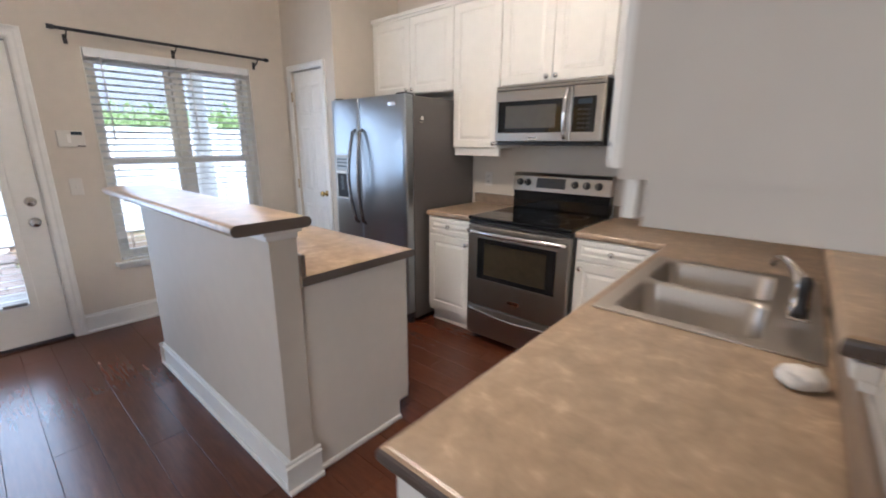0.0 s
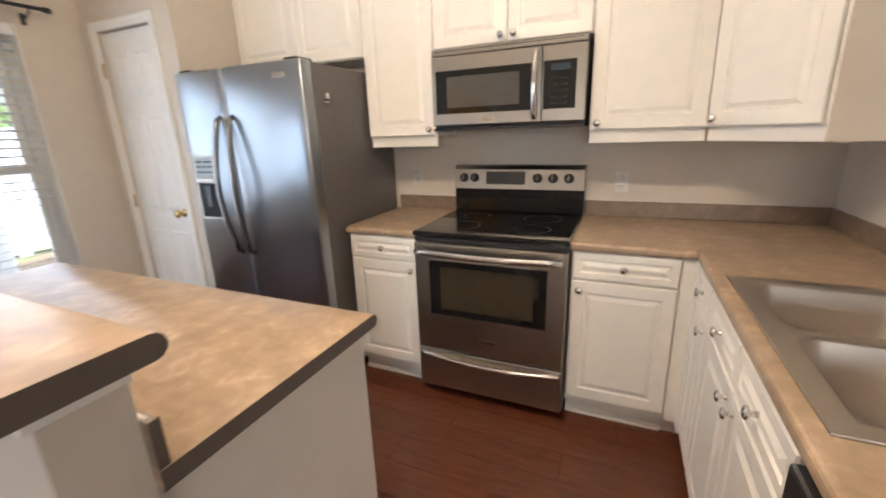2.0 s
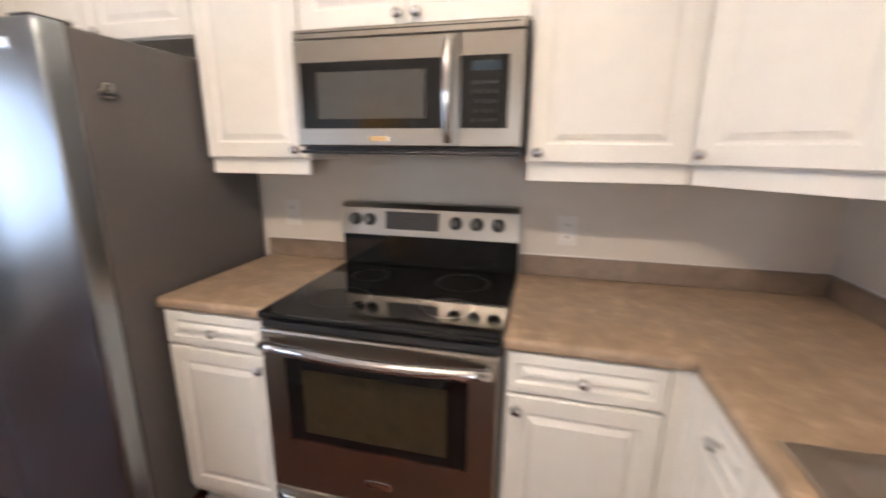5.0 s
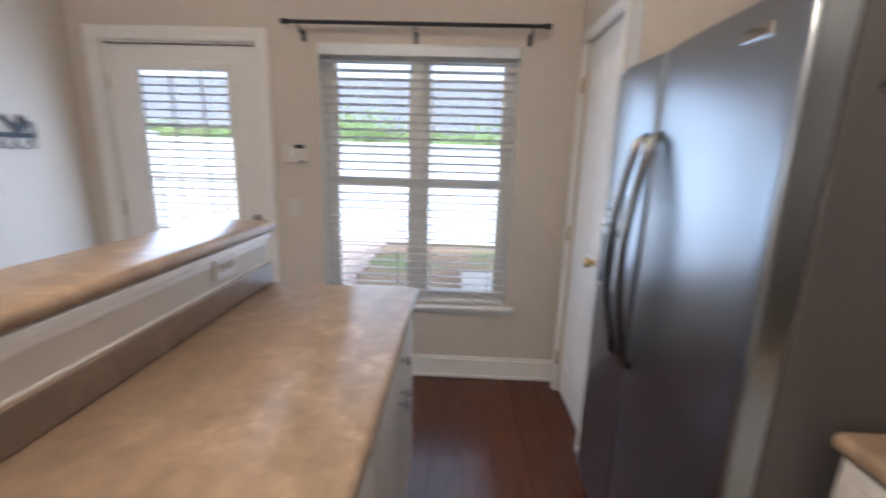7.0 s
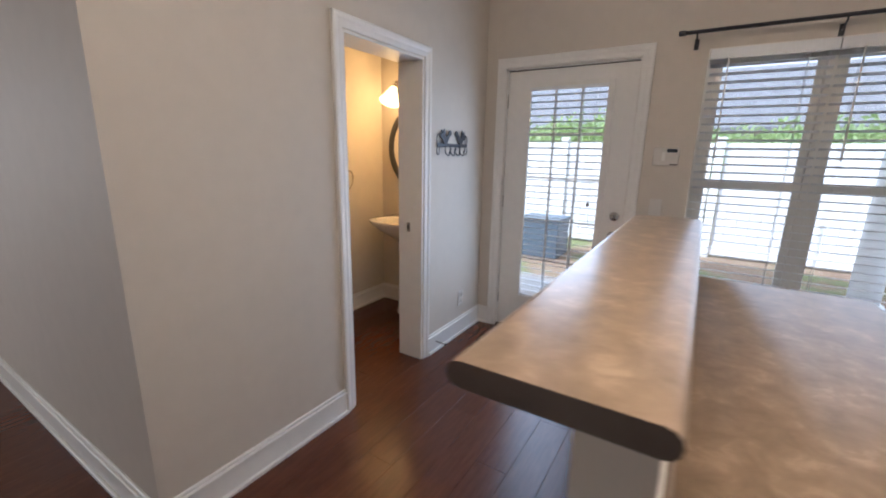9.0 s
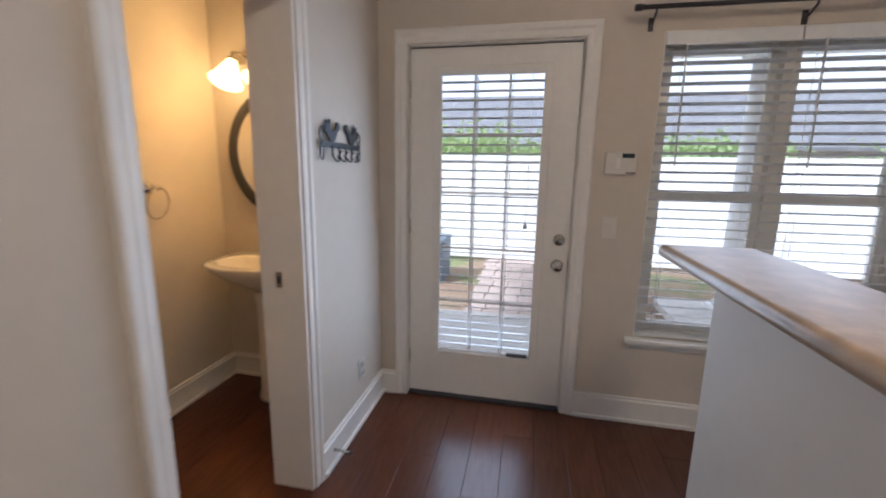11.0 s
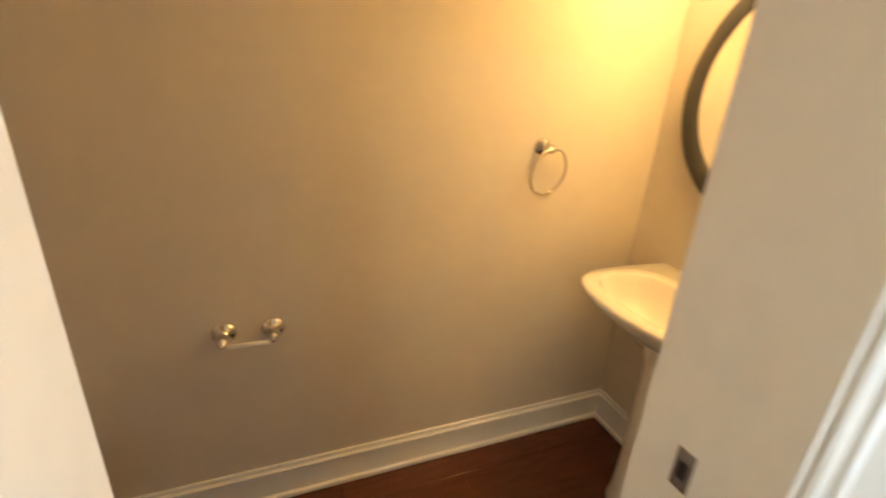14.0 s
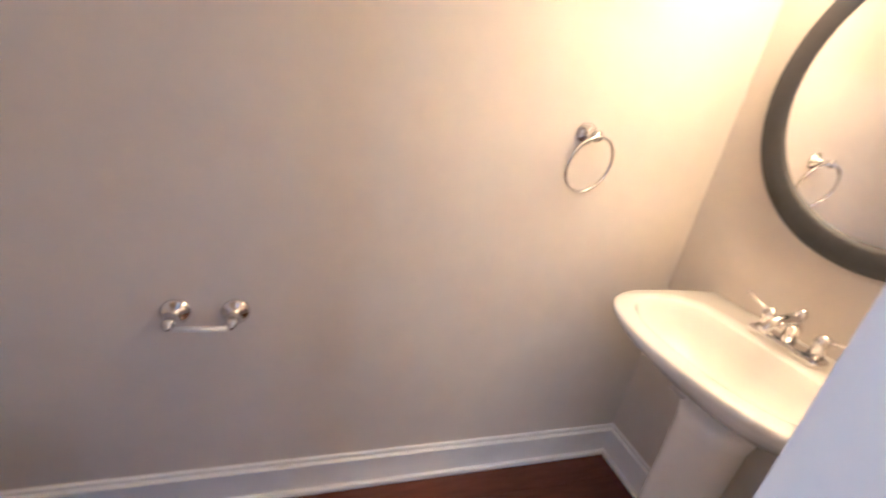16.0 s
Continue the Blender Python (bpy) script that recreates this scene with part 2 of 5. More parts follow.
def lathe(profile, segs=20, m=None):
    """Turns (radius, height) pairs round z."""
    bm = bmesh.new()
    rings = []
    for r, h in profile:
        if r < 1e-5:
            rings.append([bm.verts.new((0, 0, h))])
        else:
            rings.append([bm.verts.new((r * math.cos(2 * math.pi * i / segs), r * math.sin(2 * math.pi * i / segs), h)) for i in range(segs)])
    for a, b in zip(rings, rings[1:]):
        for i in range(segs):
            j = (i + 1) % segs
            if len(a) == 1 and len(b) > 1:
                bm.faces.new((a[0], b[i], b[j]))
            elif len(b) == 1 and len(a) > 1:
                bm.faces.new((a[i], b[0], a[j]))
            elif len(a) > 1:
                bm.faces.new((a[i], b[i], b[j], a[j]))
    bmesh.ops.recalc_face_normals(bm, faces=bm.faces)
    if m is not None:
        bm.transform(m)
    for f in bm.faces:
        f.smooth = True
    return bm


def tube(bm, points, r, segs=10, closed=False):
    """A round bar along points; r: one radius, or one for each point."""
    pts = [Vector(p) for p in points]
    n = len(pts)
    rad = r if isinstance(r, (list, tuple)) else [r] * n
    rings, side = [], None
    for i, p in enumerate(pts):
        a = pts[(i - 1) % n] if closed or i else p
        b = pts[(i + 1) % n] if closed or i < n - 1 else p
        d = (b - a).normalized()
        if side is None:
            side = d.orthogonal().normalized()
        side = (side - d * side.dot(d)).normalized()
        up = d.cross(side)
        rings.append([bm.verts.new(p + rad[i] * (math.cos(2 * math.pi * k / segs) * side + math.sin(2 * math.pi * k / segs) * up)) for k in range(segs)])
    for i in range(n if closed else n - 1):
        a, b = rings[i], rings[(i + 1) % n]
        for k in range(segs):
            f = bm.faces.new((a[k], a[(k + 1) % segs], b[(k + 1) % segs], b[k]))
            f.smooth = True
    if not closed:
        bm.faces.new(rings[0][::-1])
        bm.faces.new(rings[-1])
    bmesh.ops.recalc_face_normals(bm, faces=bm.faces)
    return bm


def arc(c, r, a0, a1, n, u, v):
    c, u, v = Vector(c), Vector(u), Vector(v)
    return [c + r * (math.cos(a0 + (a1 - a0) * i / n) * u + math.sin(a0 + (a1 - a0) * i / n) * v) for i in range(n + 1)]


def extrude(outline, z0, z1, bevel=0.0):
    """A plate from an outline of (x, y) pairs."""
    bm = bmesh.new()
    vs = [bm.verts.new((x, y, z0)) for x, y in outline]
    f = bm.faces.new(vs)
    r = bmesh.ops.extrude_face_region(bm, geom=[f])
    bmesh.ops.translate(bm, verts=[g for g in r["geom"] if isinstance(g, bmesh.types.BMVert)], vec=(0, 0, z1 - z0))
    bmesh.ops.recalc_face_normals(bm, faces=bm.faces)
    if bevel:
        bmesh.ops.bevel(bm, geom=list(bm.edges), offset=bevel, segments=2, profile=0.5, affect="EDGES")
    return bm


def cells(xs, ys, holes, z0, z1, soft=None, r=0.016):
    """A slab from the cells of a grid, less the holes (i, j); soft(edge middle) picks the edges that are rounded."""
    bm = bmesh.new()
    v = {}
    for i, x in enumerate(xs):
        for j, y in enumerate(ys):
            v[i, j] = bm.verts.new((x, y, z1))
    faces = [bm.faces.new((v[i, j], v[i + 1, j], v[i + 1, j + 1], v[i, j + 1])) for i in range(len(xs) - 1) for j in range(len(ys) - 1) if (i, j) not in holes]
    for q in [q for q in bm.verts if not q.link_faces]:
        bm.verts.remove(q)
    g = bmesh.ops.extrude_face_region(bm, geom=faces)
    bmesh.ops.translate(bm, verts=[q for q in g["geom"] if isinstance(q, bmesh.types.BMVert)], vec=(0, 0, z0 - z1))
    bmesh.ops.recalc_face_normals(bm, faces=bm.faces)
    if soft:
        es = [e for e in bm.edges if abs(e.verts[0].co.z - e.verts[1].co.z) < 1e-6 and len({round(f.normal.z) for f in e.link_faces}) > 1 and soft((e.verts[0].co + e.verts[1].co) / 2)]
        bmesh.ops.bevel(bm, geom=es, offset=r, segments=4, profile=0.5, affect="EDGES")
    return bm


def rings(loops, cap_first=True, cap_last=True):
    """Skins loops of equal length."""
    bm = bmesh.new()
    vs = [[bm.verts.new(p) for p in lp] for lp in loops]
    n = len(vs[0])
    for a, b in zip(vs, vs[1:]):
        for i in range(n):
            bm.faces.new((a[i], a[(i + 1) % n], b[(i + 1) % n], b[i]))
    if cap_first:
        bm.faces.new(vs[0][::-1])
    if cap_last:
        bm.faces.new(vs[-1])
    bmesh.ops.recalc_face_normals(bm, faces=bm.faces)
    return bm


def smooth(bm):
    for f in bm.faces:
        f.smooth = True
    return bm


def mesh_of(name, bm, material):
    me = bpy.data.meshes.new(name)
    bm.to_mesh(me)
    bm.free()
    me.materials.append(material)
    return me


def part(name, bm, material, parent=None, label="", at=None):
    ob = new(name, mesh_of(name, bm, material))
    if at is not None:
        ob.matrix_basis = at
    if parent:
        ob.parent = parent
    return tagged(ob, label)


def share(name, me, parent, at):
    ob = new(name, me)
    ob.matrix_basis = at
    ob.parent = parent
    return ob


def thing(name, m, label, category, group="", kind=""):
    ob = new(name)
    ob.empty_display_size = 0.1
    ob.matrix_basis = m
    return tagged(ob, label, category, group, kind)


def single(name, bm, material, label, category, group="", kind="", at=None):
    return tagged(part(name, bm, material, None, "", at), label, category, group, kind)


def worktop(name, bm, label, category, group="", axis=0, ends=()):
    """A laminate slab with rolled long edges; its cut ends along the axis carry a dark edge band."""
    bm.normal_update()
    cut = [f for f in bm.faces if abs(f.normal[axis]) > 0.75 and any(abs(f.calc_center_median()[axis] - e) < 0.02 for e in ends)]
    bands = {}
    for f in cut:
        bands.setdefault(round(f.calc_center_median()[axis], 2), []).append([tuple(v.co) for v in f.verts])
    bmesh.ops.delete(bm, geom=cut, context="FACES")
    top = single(name, bm, TOP, label, category, group)
    for at in sorted(bands):
        band = bmesh.new()
        for q in bands[at]:
            band.faces.new([band.verts.new(p) for p in q])
        bmesh.ops.remove_doubles(band, verts=band.verts, dist=1e-5)
        part("edge_band", band, EDGE, top, "dark brown edge band on the cut end")
    return top


def postformed(x0, x1, y0, y1, z0, z1, roll_low=True, roll_high=True, n=6):
    """A slab along x whose long edges are rolled over in a half round."""
    r = (z1 - z0) / 2 - 0.001
    zc = (z0 + z1) / 2
    sec = []
    if roll_low:
        sec += [(y0 + r - r * math.sin(math.pi * i / n), zc - r * math.cos(math.pi * i / n)) for i in range(n + 1)]
    else:
        sec += [(y0, zc - r), (y0, zc + r)]
    if roll_high:
        sec += [(y1 - r + r * math.sin(math.pi * i / n), zc + r * math.cos(math.pi * i / n)) for i in range(n + 1)]
    else:
        sec += [(y1, zc + r), (y1, zc - r)]
    bm = rings([[(x0, y, z) for y, z in sec], [(x1, y, z) for y, z in sec]])
    bmesh.ops.recalc_face_normals(bm, faces=bm.faces)
    return smooth(bm)


def structure(name, bm, material, label, category):
    return single(name, bm, material, label, category, kind="structure")


# ---- the plan, in metres ----
WX, NY, EX, EX2 = -1.18, 6.0, 2.852, 3.03      # west wall, stove wall, sink wall's two faces
PY, PX = 5.262, -0.38                         # pantry closet: front and side
SY, SY2 = 2.335, 2.155                        # south wall: kitchen face, bathroom face
BY, BX = 1.285, 1.02                           # bathroom: far wall, east wall
HX, FARX, FARY = 1.32, 7.0, -1.6              # hall corner; ends of the living room
CEILZ = 2.75
DOOR = (2.508, 3.413, 2.022)                    # glazed door's opening: y, y, top
WIN = (3.772, 4.93, 0.50, 2.035)               # window pair's opening: y, y, sill, top
BATH = (-0.335, 0.335, 1.966)                 # bathroom opening: x, x, top
PASS = (3.97, 5.25, 1.06, 2.35)               # pass-through: y, y, ledge, top

# ---- shell ----
floor = structure("floor", boxes((WX - 0.2, FARY - 0.2, -0.15, FARX + 0.2, NY + 0.2, -0.012)), SEAM, "dark cherry laminate plank floor, semi-gloss and scuffed", "floor")
structure("ceiling", boxes((WX - 0.2, FARY - 0.2, CEILZ, FARX + 0.2, NY + 0.2, CEILZ + 0.15)), CEIL, "plain off-white painted ceiling above the kitchen", "ceiling")
WO = WX - 0.16
structure("wall_west", boxes(
    (WO, FARY - 0.2, -0.15, WX, DOOR[0], CEILZ), (WO, DOOR[0], DOOR[2], WX, DOOR[1], CEILZ), (WO, DOOR[0], -0.15, WX, DOOR[1], -0.012),
    (WO, DOOR[1], -0.15, WX, WIN[0], CEILZ), (WO, WIN[0], -0.15, WX, WIN[1], WIN[2]), (WO, WIN[0], WIN[3], WX, WIN[1], CEILZ),
    (WO, WIN[1], -0.15, WX, NY + 0.2, CEILZ)), WALL, "greige painted outer wall with a glazed door and windows", "wall")
structure("wall_north", boxes((WX, NY, -0.15, FARX + 0.2, NY + 0.2, CEILZ)), WALL, "greige painted wall behind the stove and cabinets", "wall")
structure("wall_pantry", boxes(
    (WX, PY, -0.012, -1.052, PY + 0.1, CEILZ), (-1.052, PY, 2.035, -0.562, PY + 0.1, CEILZ), (-0.562, PY, -0.012, PX, PY + 0.1, CEILZ),
    (PX - 0.1, PY + 0.1, -0.012, PX, NY, CEILZ)), WALL, "greige painted pantry closet wall beside the refrigerator", "wall")
structure("wall_east", boxes(
    (EX, 3.43, -0.012, EX2, PASS[0], CEILZ), (EX, PASS[0], -0.012, EX2, PASS[1], PASS[2]), (EX, PASS[0], PASS[3], EX2, PASS[1], CEILZ),
    (EX, PASS[1], -0.012, EX2, NY, CEILZ)), WALL, "greige painted wall with a pass-through opening behind the sink", "wall")
structure("wall_south", boxes(
    (WX, SY2, -0.012, BATH[0], SY, CEILZ), (BATH[0], SY2, BATH[2], BATH[1], SY, CEILZ), (BATH[1], SY2, -0.012, HX, SY, CEILZ)),
    WALL, "greige painted wall with the bathroom doorway and key rack", "wall")
structure("wall_bathroom", boxes((WX, BY - 0.12, -0.012, BX, BY, CEILZ)), WALL, "greige painted bathroom wall behind the towel ring", "wall")
structure("wall_hall", boxes((BX, FARY, -0.012, HX, SY2, CEILZ)), WALL, "greige painted wall between bathroom and hall", "wall")
structure("wall_far_east", boxes((FARX, FARY, -0.15, FARX + 0.2, NY, CEILZ)), WALL, "greige painted far wall of the living room", "wall")
LIV = (2.5, 5.3, 0.75, 2.3)                    # living room window: x, x, sill, top
structure("wall_far_south", boxes(
    (HX, FARY - 0.2, -0.15, LIV[0], FARY, CEILZ), (LIV[1], FARY - 0.2, -0.15, FARX + 0.2, FARY, CEILZ),
    (LIV[0], FARY - 0.2, -0.15, LIV[1], FARY, LIV[2]), (LIV[0], FARY - 0.2, LIV[3], LIV[1], FARY, CEILZ)), WALL, "greige painted end wall of the living room with a window", "wall")


# ---- baseboards, casings ----
def baseboard(name, runs):
    """runs: (x0, y0, x1, y1, nx, ny): a stretch along a wall, and the way into the room."""
    bm = bmesh.new()
    for x0, y0, x1, y1, nx, ny in runs:
        for d, z0, z1 in ((0.013, -0.001, 0.118), (0.020, 0.118, 0.128), (0.011, 0.128, 0.146), (0.028, -0.001, 0.020)):
            a0, a1 = (0.013, d) if d == 0.028 else (0.0, d)
            box(bm, min(x0, x1) + min(nx * a0, nx * a1), min(y0, y1) + min(ny * a0, ny * a1), z0, max(x0, x1) + max(nx * a0, nx * a1), max(y0, y1) + max(ny * a0, ny * a1), z1, bevel=0.003, seg=1)
    return structure(name, bm, TRIM, "white painted moulded baseboard along the wall", "baseboard")


baseboard("baseboard_west", [(WX, SY, WX, DOOR[0] - 0.075, 1, 0), (WX, DOOR[1] + 0.075, WX, PY, 1, 0)])
baseboard("baseboard_south", [(WX + 0.02, SY, BATH[0] - 0.062, SY, 0, 1), (BATH[1] + 0.062, SY, HX, SY, 0, 1)])
baseboard("baseboard_hall", [(HX, FARY, HX, SY, 1, 0), (HX, FARY, FARX, FARY, 0, 1), (FARX, FARY, FARX, NY, -1, 0)])
baseboard("baseboard_bathroom", [(WX, BY, BX, BY, 0, 1), (WX, BY, WX, SY2, 1, 0), (BX, BY, BX, SY2, -1, 0), (WX, SY2, BATH[0] - 0.06, SY2, 0, -1), (BATH[1] + 0.06, SY2, BX, SY2, 0, -1)])
baseboard("baseboard_pantry", [(-0.512, PY, PX, PY, 0, -1)])


def casing_bm(a0, a1, top, w, put):
    """Moulded casing on three sides of an opening from a0 to a1; put(along, out, z) gives the place."""
    bm = bmesh.new()
    prof = [(0.0, 0.010), (0.012, 0.013), (w * 0.45, 0.013), (w * 0.62, 0.019), (w - 0.008, 0.021), (w, 0.016), (w, 0.0), (0.0, 0.0)]
    path = [(a0, 0.0, -1, 0), (a0, top, -1, 1), (a1, top, 1, 1), (a1, 0.0, 1, 0)]
    lines = [[bm.verts.new(put(a + s * (o + 0.004), d, z + u * (o + 0.004))) for o, d in prof] for a, z, s, u in path]
    for p, q in zip(lines, lines[1:]):
        for i in range(len(prof)):
            j = (i + 1) % len(prof)
            bm.faces.new((p[i], p[j], q[j], q[i]))
    bm.faces.new(lines[0])
    bm.faces.new(lines[-1][::-1])
    bmesh.ops.recalc_face_normals(bm, faces=bm.faces)
    return bm


structure("trim_bathroom_casing", casing_bm(BATH[0], BATH[1], BATH[2], 0.062, lambda a, d, z: (a, SY + d, z)), TRIM, "white moulded casing round the bathroom doorway", "door casing")
structure("trim_bathroom_casing_inner", casing_bm(BATH[0], BATH[1], BATH[2], 0.062, lambda a, d, z: (a, SY2 - d, z)), TRIM, "white moulded casing inside the bathroom doorway", "door casing")
structure("trim_door_casing", casing_bm(DOOR[0], DOOR[1], DOOR[2], 0.072, lambda a, d, z: (WX + d, a, z)), TRIM, "white moulded casing round the glazed door", "door casing")
structure("trim_pantry_casing", casing_bm(-1.050, -0.562, 2.030, 0.05, lambda a, d, z: (a, PY - d, z)), TRIM, "white moulded casing round the pantry door", "door casing")
J = 0.015
structure("trim_bathroom_jamb", boxes((BATH[0], SY2 - 0.004, 0, BATH[0] + J, SY + 0.004, BATH[2]), (BATH[1] - J, SY2 - 0.004, 0, BATH[1], SY + 0.004, BATH[2]),
          (BATH[0] + J, SY2 - 0.004, BATH[2] - J, BATH[1] - J, SY + 0.004, BATH[2]), bevel=0.002), TRIM, "white painted jamb of the bathroom doorway", "door jamb")
lp = thing("latch_plate", pose(BATH[0] + J, 2.232, 0.932), "dark bronze latch plate let into the white jamb", "latch plate")
part("plate", boxes((0, -0.013, -0.032, 0.003, 0.013, 0.032), bevel=0.001), NICKEL, lp)
part("latch_hole", boxes((0.0031, -0.006, -0.013, 0.0045, 0.006, 0.013)), DARK, lp)


# ---- raised panels, knobs ----
def rect(x0, z0, x1, z1, y):
    return [(x0, y, z0), (x1, y, z0), (x1, y, z1), (x0, y, z1)]


def panel_front(w, h, t=0.019, border=0.052, x=0.0, z=0.0):
    """A routed raised-panel door or drawer front, its face to -y, its lower left corner at x, z."""
    steps = [(0.0, 0.0), (0.0, -t + 0.005), (0.004, -t), (border, -t), (border + 0.006, -t + 0.006), (border + 0.013, -t + 0.006), (border + 0.032, -t - 0.001)]
    m = min(w, h) / 2 - 0.004
    return rings([rect(x + min(i, m), z + min(i, m), x + w - min(i, m), z + h - min(i, m), y) for i, y in steps])


def knob_bm(at):
    return lathe([(0.0, 0), (0.009, 0), (0.0075, 0.004), (0.006, 0.012), (0.008, 0.016), (0.0155, 0.019), (0.0165, 0.023), (0.013, 0.028), (0.006, 0.0305), (0, 0.031)], 16, Matrix.Translation(at) @ Matrix.Rotation(radians(90), 4, "X"))


def front(parent, name, x, z, w, h, knob=None, border=0.052):
    p = part(name, panel_front(w, h, border=border, x=x, z=z), CAB, parent)
    if knob:
        part("knob", knob_bm((knob[0], -0.019, knob[1])), CHROME, p, "round chrome knob")
    return p


def base_cabinet(m, w, label, drawers=1, doors=1, knob_side=1, depth=0.585, group="base cabinets", open_top=False):
    """Its face at y = 0, looking to -y; from x = 0 to w."""
    ob = thing("base_cabinet", m, label, "base cabinet", group)
    part("body", boxes((0, 0, 0.10, w, depth, 0.70), (0, 0, 0.70, w, 0.012, 0.864)) if open_top else boxes((0, 0, 0.10, w, depth, 0.864)), CAB, ob)
    part("toe_kick", boxes((0.0, 0.055, 0.0, w, 0.07, 0.0995), (0.0, 0.043, 0.0, w, 0.0548, 0.018)), CAB, ob)
    g = 0.006
    dw = (w - g * (drawers + 1)) / drawers
    for i in range(drawers):
        x = g + i * (dw + g)
        front(ob, "drawer_front", x, 0.738, dw, 0.122, (x + dw / 2, 0.800), border=0.03)
    dw = (w - g * (doors + 1)) / doors
    for i in range(doors):
        x = g + i * (dw + g)
        s = knob_side if doors == 1 else (1 if i == 0 else -1)
        front(ob, "door", x, 0.135, dw, 0.592, (x + dw - 0.034 if s > 0 else x + 0.034, 0.688))
    return ob


def wall_cabinet(m, w, z0, z1, label, doors=1, knob_side=1, rail=True, depth=0.30, group="wall cabinets"):
    ob = thing("wall_cabinet", m, label, "wall cabinet", group)
    part("body", boxes((0, 0, z0, w, depth, z1)), CAB, ob)
    g = 0.005
    dw = (w - g * (doors + 1)) / doors
    for i in range(doors):
        x = g + i * (dw + g)
        s = knob_side if doors == 1 else (1 if i == 0 else -1)
        front(ob, "door", x, z0 + 0.004, dw, z1 - z0 - 0.012, (x + dw - 0.03 if s > 0 else x + 0.03, z0 + 0.035), border=0.056)
    if rail:
        part("light_rail", boxes((0.004, 0.006, z0 - 0.056, w - 0.002, 0.022, z0), bevel=0.002), CAB, ob)
    part("crown", boxes((0, -0.030, z1 + 0.018, w, depth, z1 + 0.045), (0, -0.014, z1, w, depth, z1 + 0.018)), CAB, ob)
    return ob


UZ, UT = 1.366, 2.39
wall_cabinet(pose(PX + 0.004, 5.70, 0), 0.934, 1.80, UT, "white raised-panel wall cabinet above the refrigerator", 2, rail=False)
wall_cabinet(pose(0.556, 5.70, 0), 0.430, UZ, UT, "white raised-panel wall cabinet between refrigerator and microwave", 1, 1)
wall_cabinet(pose(0.988, 5.70, 0), 0.784, 1.790, UT, "white two-door wall cabinet above the microwave", 2, rail=False)
wall_cabinet(pose(1.774, 5.70, 0), 0.480, UZ, UT, "white raised-panel wall cabinet above the outlet", 1, -1)
# the diagonal corner cabinet
CX, CY = 2.256, 5.385
cc = thing("corner_wall_cabinet", pose(CX, CY, 0), "white diagonal corner wall cabinet with beige side panel", "wall cabinet", "wall cabinets")
oc = [(0.0, 0.31), (0.0, 0.607), (0.598, 0.607), (0.598, 0.0), (0.295, 0.0)]
part("body", extrude(oc, UZ, UT), CAB, cc)
part("side_panel", boxes((0.300, -0.0042, UZ - 0.056, 0.597, -0.0005, UT)), WALL, cc, "beige laminate side panel")
dl = math.hypot(0.295, 0.31)
da = math.degrees(math.atan2(-0.31, 0.295))
dd = part("door", panel_front(dl - 0.014, UT - UZ - 0.012, border=0.056, x=0.007, z=UZ + 0.004), CAB, cc, at=pose(0, 0.31, 0, 0, 0, da))
part("knob", knob_bm((0.04, -0.019, UZ + 0.035)), CHROME, dd, "round chrome knob")
part("light_rail", boxes((0.0, 0.006, UZ - 0.056, dl, 0.022, UZ - 0.0005), bevel=0.002), CAB, cc, at=pose(0, 0.31, 0, 0, 0, da))
part("light_rail_side", boxes((0.305, 0.0, UZ - 0.056, 0.597, 0.016, UZ - 0.0005)), CAB, cc)
# wall cabinet at the other end of the sink counter
sc = wall_cabinet(pose(2.532, 3.965, 0, 0, 0, -90), 0.36, UZ, UT, "white wall cabinet with beige end panel beside the pass-through", 1, -1, depth=0.316)
part("side_panel", boxes((0.3605, 0.001, UZ - 0.008, 0.365, 0.315, UT)), WALL, sc, "beige laminate end panel")
# rail takes the darker wall beige instead of cabinet white: shade put into colour
part("light_rail_side", boxes((0.344, 0.030, UZ - 0.064, 0.3595, 0.314, UZ - 0.0005), bevel=0.002), WALL, sc, "rail under the cabinet, beige to stand in for shade")

base_cabinet(pose(0.575, 5.392, 0), 0.42, "white base cabinet with a drawer beside the stove", 1, 1, 1)
base_cabinet(pose(1.760, 5.392, 0), 0.430, "white base cabinet with a drawer near the sink corner", 1, 1, -1)
single("corner_filler", boxes((2.191, 5.384, 0.10, 2.258, 5.404, 0.864), (2.238, 5.312, 0.10, 2.258, 5.3838, 0.864), (2.191, 5.447, 0.0, 2.31, 5.462, 0.0995)), CAB, "white filler strip in the inner cabinet corner", "filler strip")
base_cabinet(pose(2.258, 5.310, 0, 0, 0, -90), 0.255, "narrow white base cabinet with a drawer under the counter", 1, 1, 1, group="sink run cabinets")
base_cabinet(pose(2.258, 5.053, 0, 0, 0, -90), 0.768, "white two-door sink base cabinet with false drawer fronts", 2, 2, open_top=True, group="sink run cabinets")
single("end_panel", boxes((2.258, 3.475, 0.0, 2.845, 3.672, 0.864)), CAB, "white end panel closing the sink counter", "end panel")
dw = thing("dishwasher", pose(2.258, 4.282, 0, 0, 0, -90), "black dishwasher under the sink counter", "dishwasher")
part("body", boxes((0.002, 0.0, 0.10, 0.606, 0.57, 0.862)), DARK, dw)
part("door", boxes((0.004, -0.028, 0.12, 0.604, -0.001, 0.735), bevel=0.006), BLACK, dw, "black gloss door panel")
part("control_panel", boxes((0.004, -0.034, 0.74, 0.604, -0.001, 0.858), bevel=0.008), DARK, dw)
part("handle", boxes((0.12, -0.046, 0.745, 0.49, -0.0345, 0.765), bevel=0.004), DARK, dw)
part("toe_kick", boxes((0.004, 0.05, 0.0, 0.604, 0.065, 0.0995)), DARK, dw)

